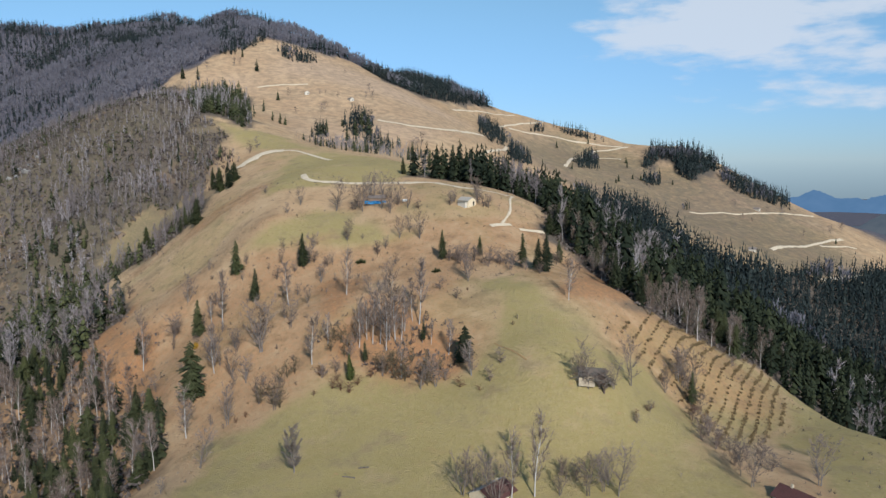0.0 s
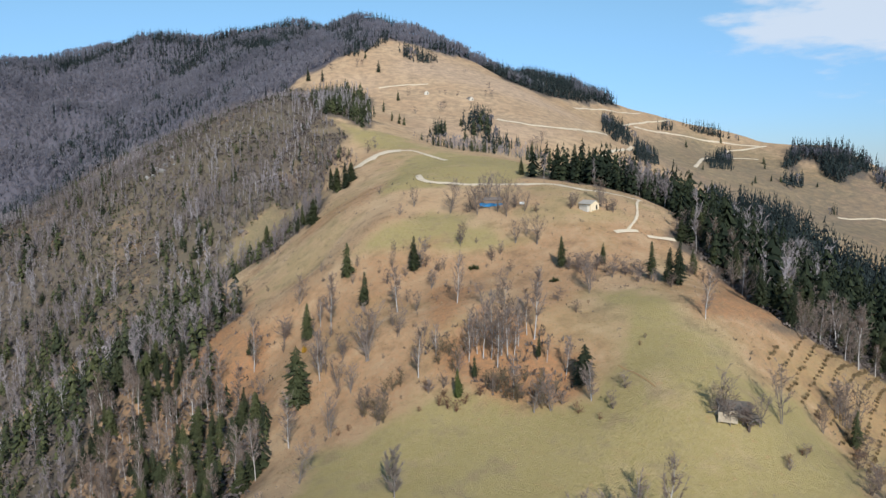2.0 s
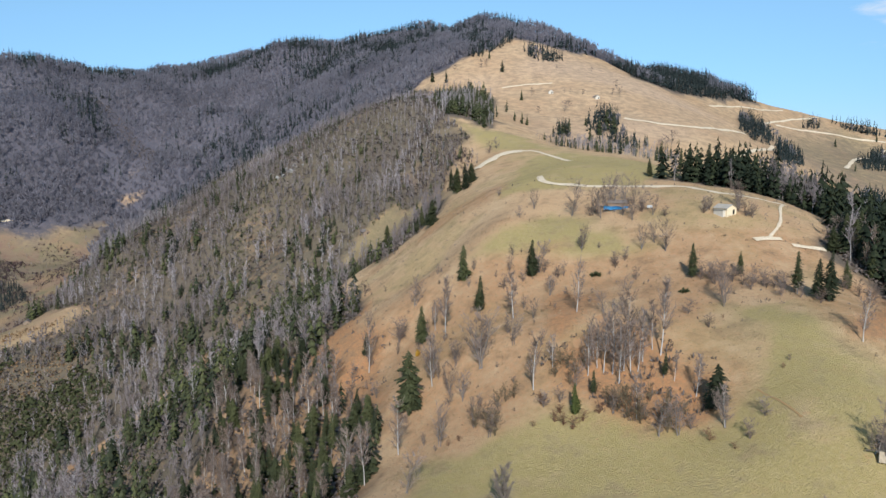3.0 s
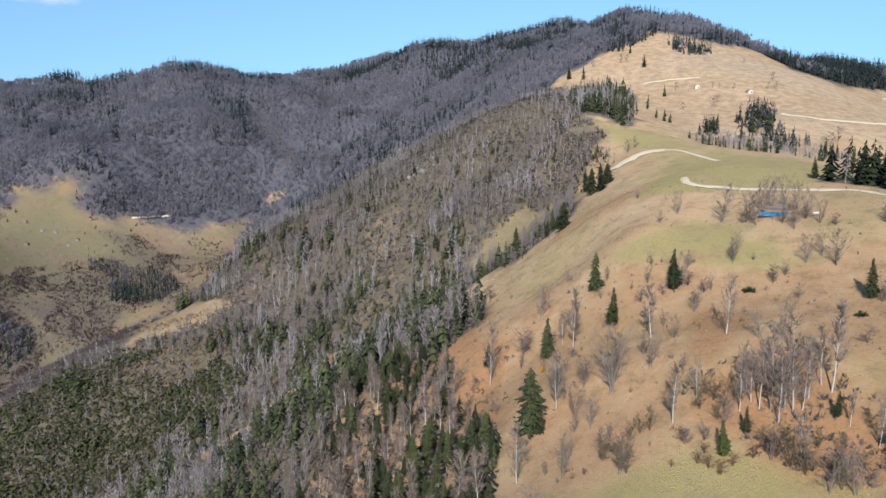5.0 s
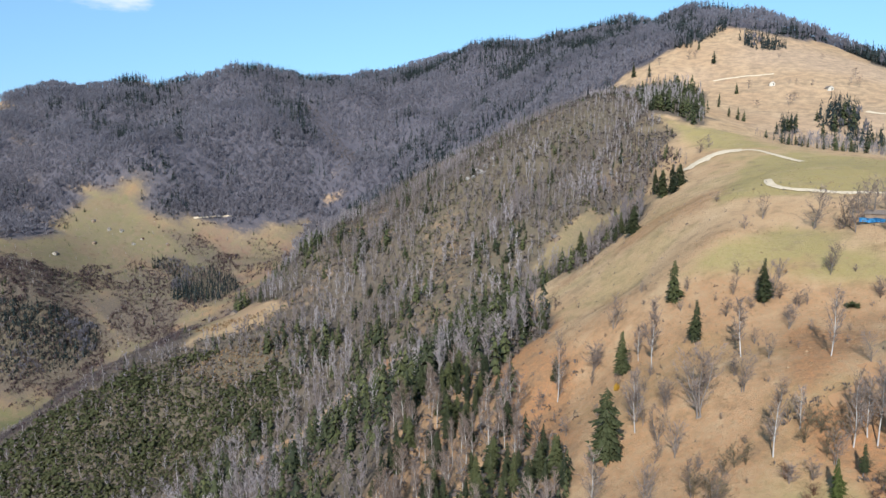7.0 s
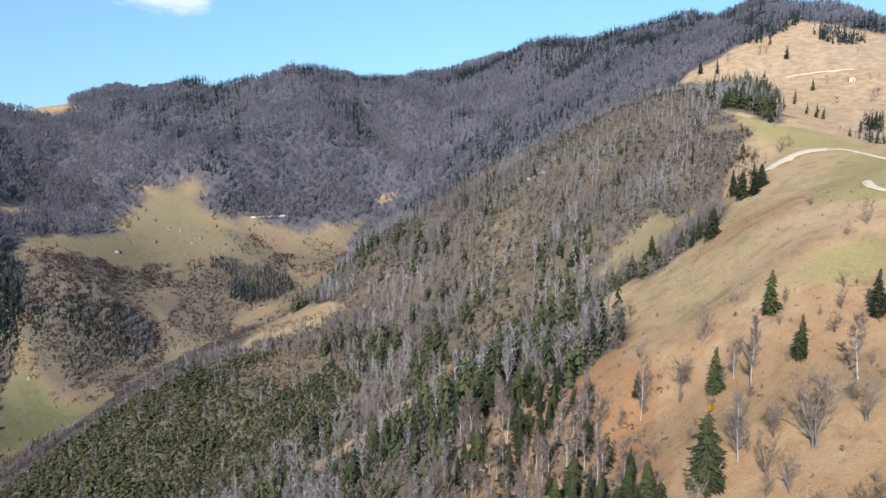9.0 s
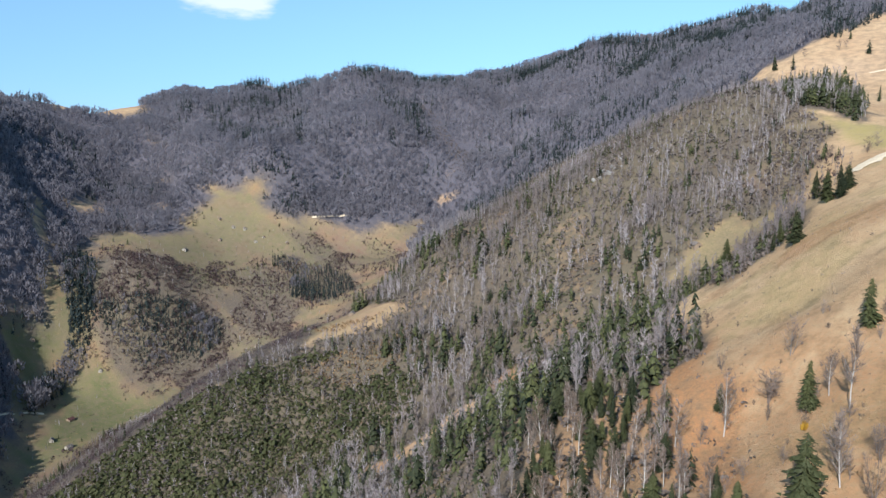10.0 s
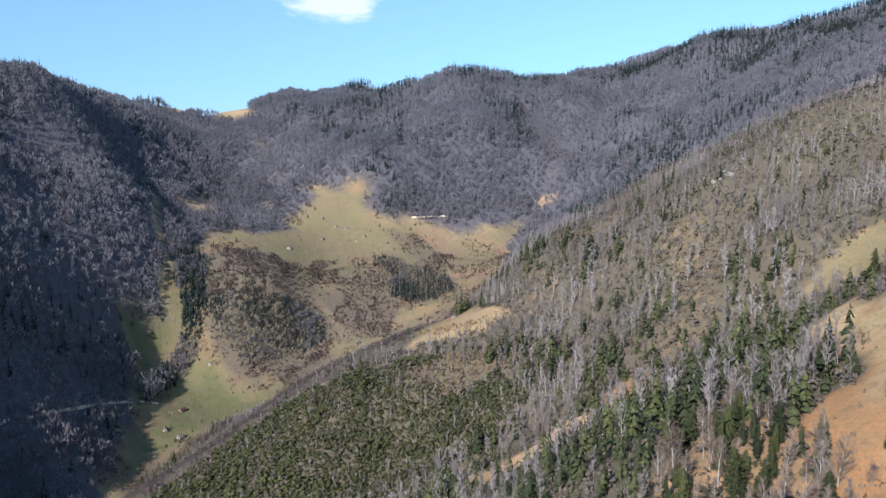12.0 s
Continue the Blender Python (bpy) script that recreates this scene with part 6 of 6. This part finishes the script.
shed = house("shed", "half-ruined shed with old brown roofing among bare trees", 4.0, 336.5, 80, 5.0, 8.0, 1.8, 1.1, BOARDS, (SHINGLE, RED_SHEET), category="shed")


def tarp(x, y, turn, length):
    ob = thing("tarpaulin", "bright blue tarpaulin sheet hung along the shed", "tarpaulin")
    bm = bmesh.new()
    n = 14
    rows = []
    for i in range(n + 1):
        u = (i / n - 0.5) * length
        rows.append([bm.verts.new((u, 0.25 * math.sin(i * 1.7) + dy, z + 0.12 * math.sin(i * 1.1))) for dy, z in ((-0.9, 0.05), (-0.55, 0.75), (0.15, 1.3), (1.1, 1.45))])
    for a, b in zip(rows, rows[1:]):
        for k in range(3):
            bm.faces.new((a[k], b[k], b[k + 1], a[k + 1]))
    bmesh.ops.solidify(bm, geom=bm.faces[:], thickness=0.03)
    part("sheet", bm, TARP, ob)
    ob.matrix_basis = pose(x, y, ground_at(x, y) - 0.05, 0, 0, turn)


tarp(3.0, 330.6, 3, 10.5)


def ruin(x, y):
    """A collapsed barn: leaning walls, a fallen roof and loose beams."""
    ob = thing("ruin", "collapsed wooden barn with fallen roof among leafless trees", "ruin")
    for k, (px, py, pz, sx, sy, rx, ry, rz, mat, name) in enumerate((
        (0, 1.5, 1.5, 8.0, 5.0, 30, 5, 12, TIMBER, "roof"), (-1.9, -2.4, 0.7, 4.4, 2.4, 68, 0, 5, THATCH, "wall"), (4.2, -0.4, 0.7, 3.2, 2.6, 40, 24, 40, TIMBER, "wall"), (-4.2, 0.8, 0.9, 2.6, 4.0, 14, -42, -10, THATCH, "wall"))):
        bm = bmesh.new()
        v = box(bm, -sx / 2, sx / 2, -sy / 2, sy / 2, -0.12, 0.12)
        for q in bm.verts:
            q.co += Vector((random.uniform(-0.3, 0.3), random.uniform(-0.3, 0.3), random.uniform(-0.06, 0.06)))
        bmesh.ops.transform(bm, matrix=pose(px, py, pz, rx, ry, rz), verts=bm.verts[:])
        part(name, bm, mat, ob)
    for k in range(12):
        bm = bmesh.new()
        box(bm, -0.1, 0.1, -2.4, 2.4, -0.1, 0.1)
        bmesh.ops.transform(bm, matrix=pose(random.uniform(-4.5, 4.5), random.uniform(-3, 2), random.uniform(0.5, 1.9), random.uniform(-30, 30), 0, random.uniform(0, 180)), verts=bm.verts[:])
        part("beam", bm, TIMBER, ob)
    ob.matrix_basis = pose(x, y, ground_at(x, y) + 0.1, 0, 0, -15)


ruin(60.3, 171.3)



def log_on_grass(x, y, turn, length):
    """A felled stem with a stubbed branch, lying in the grass."""
    ob = thing("log", "weathered brown log lying on the green meadow", "log", "fallen logs")
    for piece, line, radii in (("stem", ((0, -length / 2, 0.16), (0.08, 0, 0.19), (0, length / 2, 0.15)), (0.24, 0.2, 0.15)), ("branch", ((0.05, 0.4, 0.25), (0.5, 0.9, 0.6), (0.7, 1.5, 0.75)), (0.09, 0.06, 0.03))):
        bm = bmesh.new()
        rings = [[bm.verts.new((px + q * math.cos(a * 0.785), py, pz + q * math.sin(a * 0.785))) for a in range(8)] for (px, py, pz), q in zip(line, radii)]
        for a, b in zip(rings, rings[1:]):
            for k in range(8):
                bm.faces.new((a[k], a[(k + 1) % 8], b[(k + 1) % 8], b[k]))
        bm.faces.new(rings[0][::-1])
        bm.faces.new(rings[-1])
        part(piece, bm, TIMBER, ob)
    ob.matrix_basis = pose(x, y, ground_at(x, y), 0, 0, turn)


log_on_grass(-6.8, 156.5, 70, 3.4)
log_on_grass(-3.1, 159.2, 95, 2.8)


def water_tank(x, y):
    """A white plastic cistern: ribbed drum on a low timber cradle, with a filler cap."""
    ob = thing("water_tank", "white plastic water tank on the grass by the shed", "tank")
    bm = bmesh.new()
    rings = [[bm.verts.new((u, q * math.cos(a * 0.524), 0.75 + q * math.sin(a * 0.524))) for a in range(12)] for u, q in ((-1.1, 0.35), (-1.0, 0.6), (-0.35, 0.6), (-0.3, 0.65), (0.3, 0.65), (0.35, 0.6), (1.0, 0.6), (1.1, 0.35))]
    for a, b in zip(rings, rings[1:]):
        for k in range(12):
            bm.faces.new((a[k], a[(k + 1) % 12], b[(k + 1) % 12], b[k]))
    bm.faces.new(rings[0][::-1])
    bm.faces.new(rings[-1])
    part("drum", bm, WHITE_PLASTIC, ob)
    for u in (-0.7, 0.7):
        bm = bmesh.new()
        box(bm, u - 0.08, u + 0.08, -0.6, 0.6, -0.3, 0.22)
        part("cradle", bm, TIMBER, ob)
    bm = bmesh.new()
    box(bm, -0.15, 0.15, -0.15, 0.15, 1.38, 1.5)
    part("cap", bm, DARK, ob)
    ob.matrix_basis = pose(x, y, ground_at(x, y), 0, 0, 15)


WHITE_PLASTIC = mat_plain("white_plastic", (0.74, 0.74, 0.72), (0.62, 0.62, 0.6), 0.5)
water_tank(16.8, 325.2)
house("house", "farmhouse with an old dark red sheet roof below the planted rows", 94.1, 128.2, 25, 6.4, 8.0, 1.7, 1.8, PLASTER, (RED_SHEET, RED_SHEET), windows=[(3.2, -1.2, 0.75, 0.7, 0.7, 1)], chimney=True, sunk=0.6)

HUTS = [(-971, 719, 20), (-945, 724, 70), (-932, 735, 75), (-935, 692, 30), (-903, 732, 60), (-900, 746, 20), (-866, 762, 65), (-924, 625, 40), (-842, 456, 50), (-789, 394, 20), (-754, 359, 60), (-729, 364, 15), (-902, 407, 80), (-850, 374, 30), (-470, 497, 35), (-808, 354, 75), (-174, 504, 40)]
for k, (hx, hy, turn) in enumerate(HUTS):
    w = 3.9 + (k * 7 % 5) * 0.4
    house("hut", "small wooden farm hut with pale walls on the pasture" if k % 3 and k < 14 else "small dark wooden hut with a grey roof on the pasture", hx, hy, turn, w, w * 1.35, 2.3, 1.7, LIMEWASH if k % 3 and k < 14 else BOARDS, (SHINGLE, RED_SHEET if k % 4 == 1 else SHINGLE), windows=[(w / 2, 0.4, 0.9, 0.7, 0.7, 1)], category="hut", group="valley huts")
for hx, hy, turn in ((370, 660, 10), (524, 892, 40), (410, 700, 60), (-18, 842, 30), (-70, 858, 10)):
    house("hut", "small pale farm hut on the far pasture", hx, hy, turn, 5.2, 7.5, 2.4, 1.8, WHITEWASH, (SHINGLE, ZINC), category="hut", group="pasture huts")


# ---- rocks ----
def boulder(x, y, size, seed):
    r = np.random.RandomState(seed)
    bm = bmesh.new()
    bmesh.ops.create_icosphere(bm, subdivisions=2, radius=size)
    for v in bm.verts:
        n = noise.noise(v.co * (1.3 / size) + Vector((seed, 0, 0)))
        v.co *= 1 + 0.45 * n
        v.co.z *= 0.8
    me = bpy.data.meshes.new("rock")
    bm.to_mesh(me)
    bm.free()
    me.materials.append(STONE)
    ob = tagged(new("rock", me), "pale grey limestone outcrop among the trees", "rock", "outcrop")
    ob.matrix_basis = pose(x, y, ground_at(x, y) + size * 0.3, r.uniform(-15, 15), r.uniform(-15, 15), r.uniform(0, 360))


for k in range(12):
    r = np.random.RandomState(70 + k)
    boulder(-284 + r.normal(0, 6), 614 + r.normal(0, 8), r.uniform(0.9, 2.2), k)


# ---- blue hills on the horizon: haze painted into a colour that glows ----
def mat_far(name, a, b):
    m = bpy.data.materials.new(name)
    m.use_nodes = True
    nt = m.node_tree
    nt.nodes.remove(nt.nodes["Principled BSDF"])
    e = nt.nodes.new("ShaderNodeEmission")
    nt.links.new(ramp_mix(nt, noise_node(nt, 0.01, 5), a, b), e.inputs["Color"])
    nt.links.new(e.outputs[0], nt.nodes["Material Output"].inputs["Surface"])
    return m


def far_hills(crest, mat, label):
    c = np.array(crest, float)
    n = 160
    t = np.linspace(0, len(c) - 1, n)
    q = np.stack([np.interp(t, np.arange(len(c)), c[:, k]) for k in range(3)], 1)
    q[:, 2] += (value_noise(t * 60, t * 0, 20, 3) - 0.5) * 14 + (value_noise(t * 60, t * 0, 5, 4) - 0.5) * 5
    away = q[:, :2] / np.linalg.norm(q[:, :2], axis=1)[:, None]
    rows = [np.c_[q[:, :2] - away * 420 * k, q[:, 2] - (q[:, 2] + 60) * k ** 0.8] for k in (0, 0.25, 0.5, 0.75, 1.0)]
    v = np.stack(rows, 1).reshape(-1, 3)
    m = np.arange(n - 1)[:, None] * 5 + np.arange(4)[None]
    f = np.stack([m, m + 5, m + 6, m + 1], -1).reshape(-1, 4)
    return tagged(new("backdrop", mesh_of("backdrop", v, f, [mat])), label, "hills", kind="structure")


far_hills([(1700, 4200, 40), (2100, 4000, 55), (2394, 3790, 78), (2500, 3723, 126), (2593, 3658, 92), (2702, 3577, 84), (2780, 3519, 109), (2950, 3350, 120), (3300, 3000, 100), (3600, 2400, 90)], mat_far("painted_blue_haze", (0.105, 0.215, 0.38), (0.13, 0.245, 0.42)), "hills on the horizon painted in hazy blue")

far_hills([(1250, 2500, 20), (1400, 2250, 40), (1524, 2084, 80), (1600, 2030, 125), (1665, 1979, 150), (1800, 1800, 180), (2000, 1500, 170), (2200, 1100, 150)], mat_far("painted_wood_haze", (0.085, 0.115, 0.15), (0.14, 0.16, 0.185)), "dark wooded hill at the edge of the valley, haze painted on")
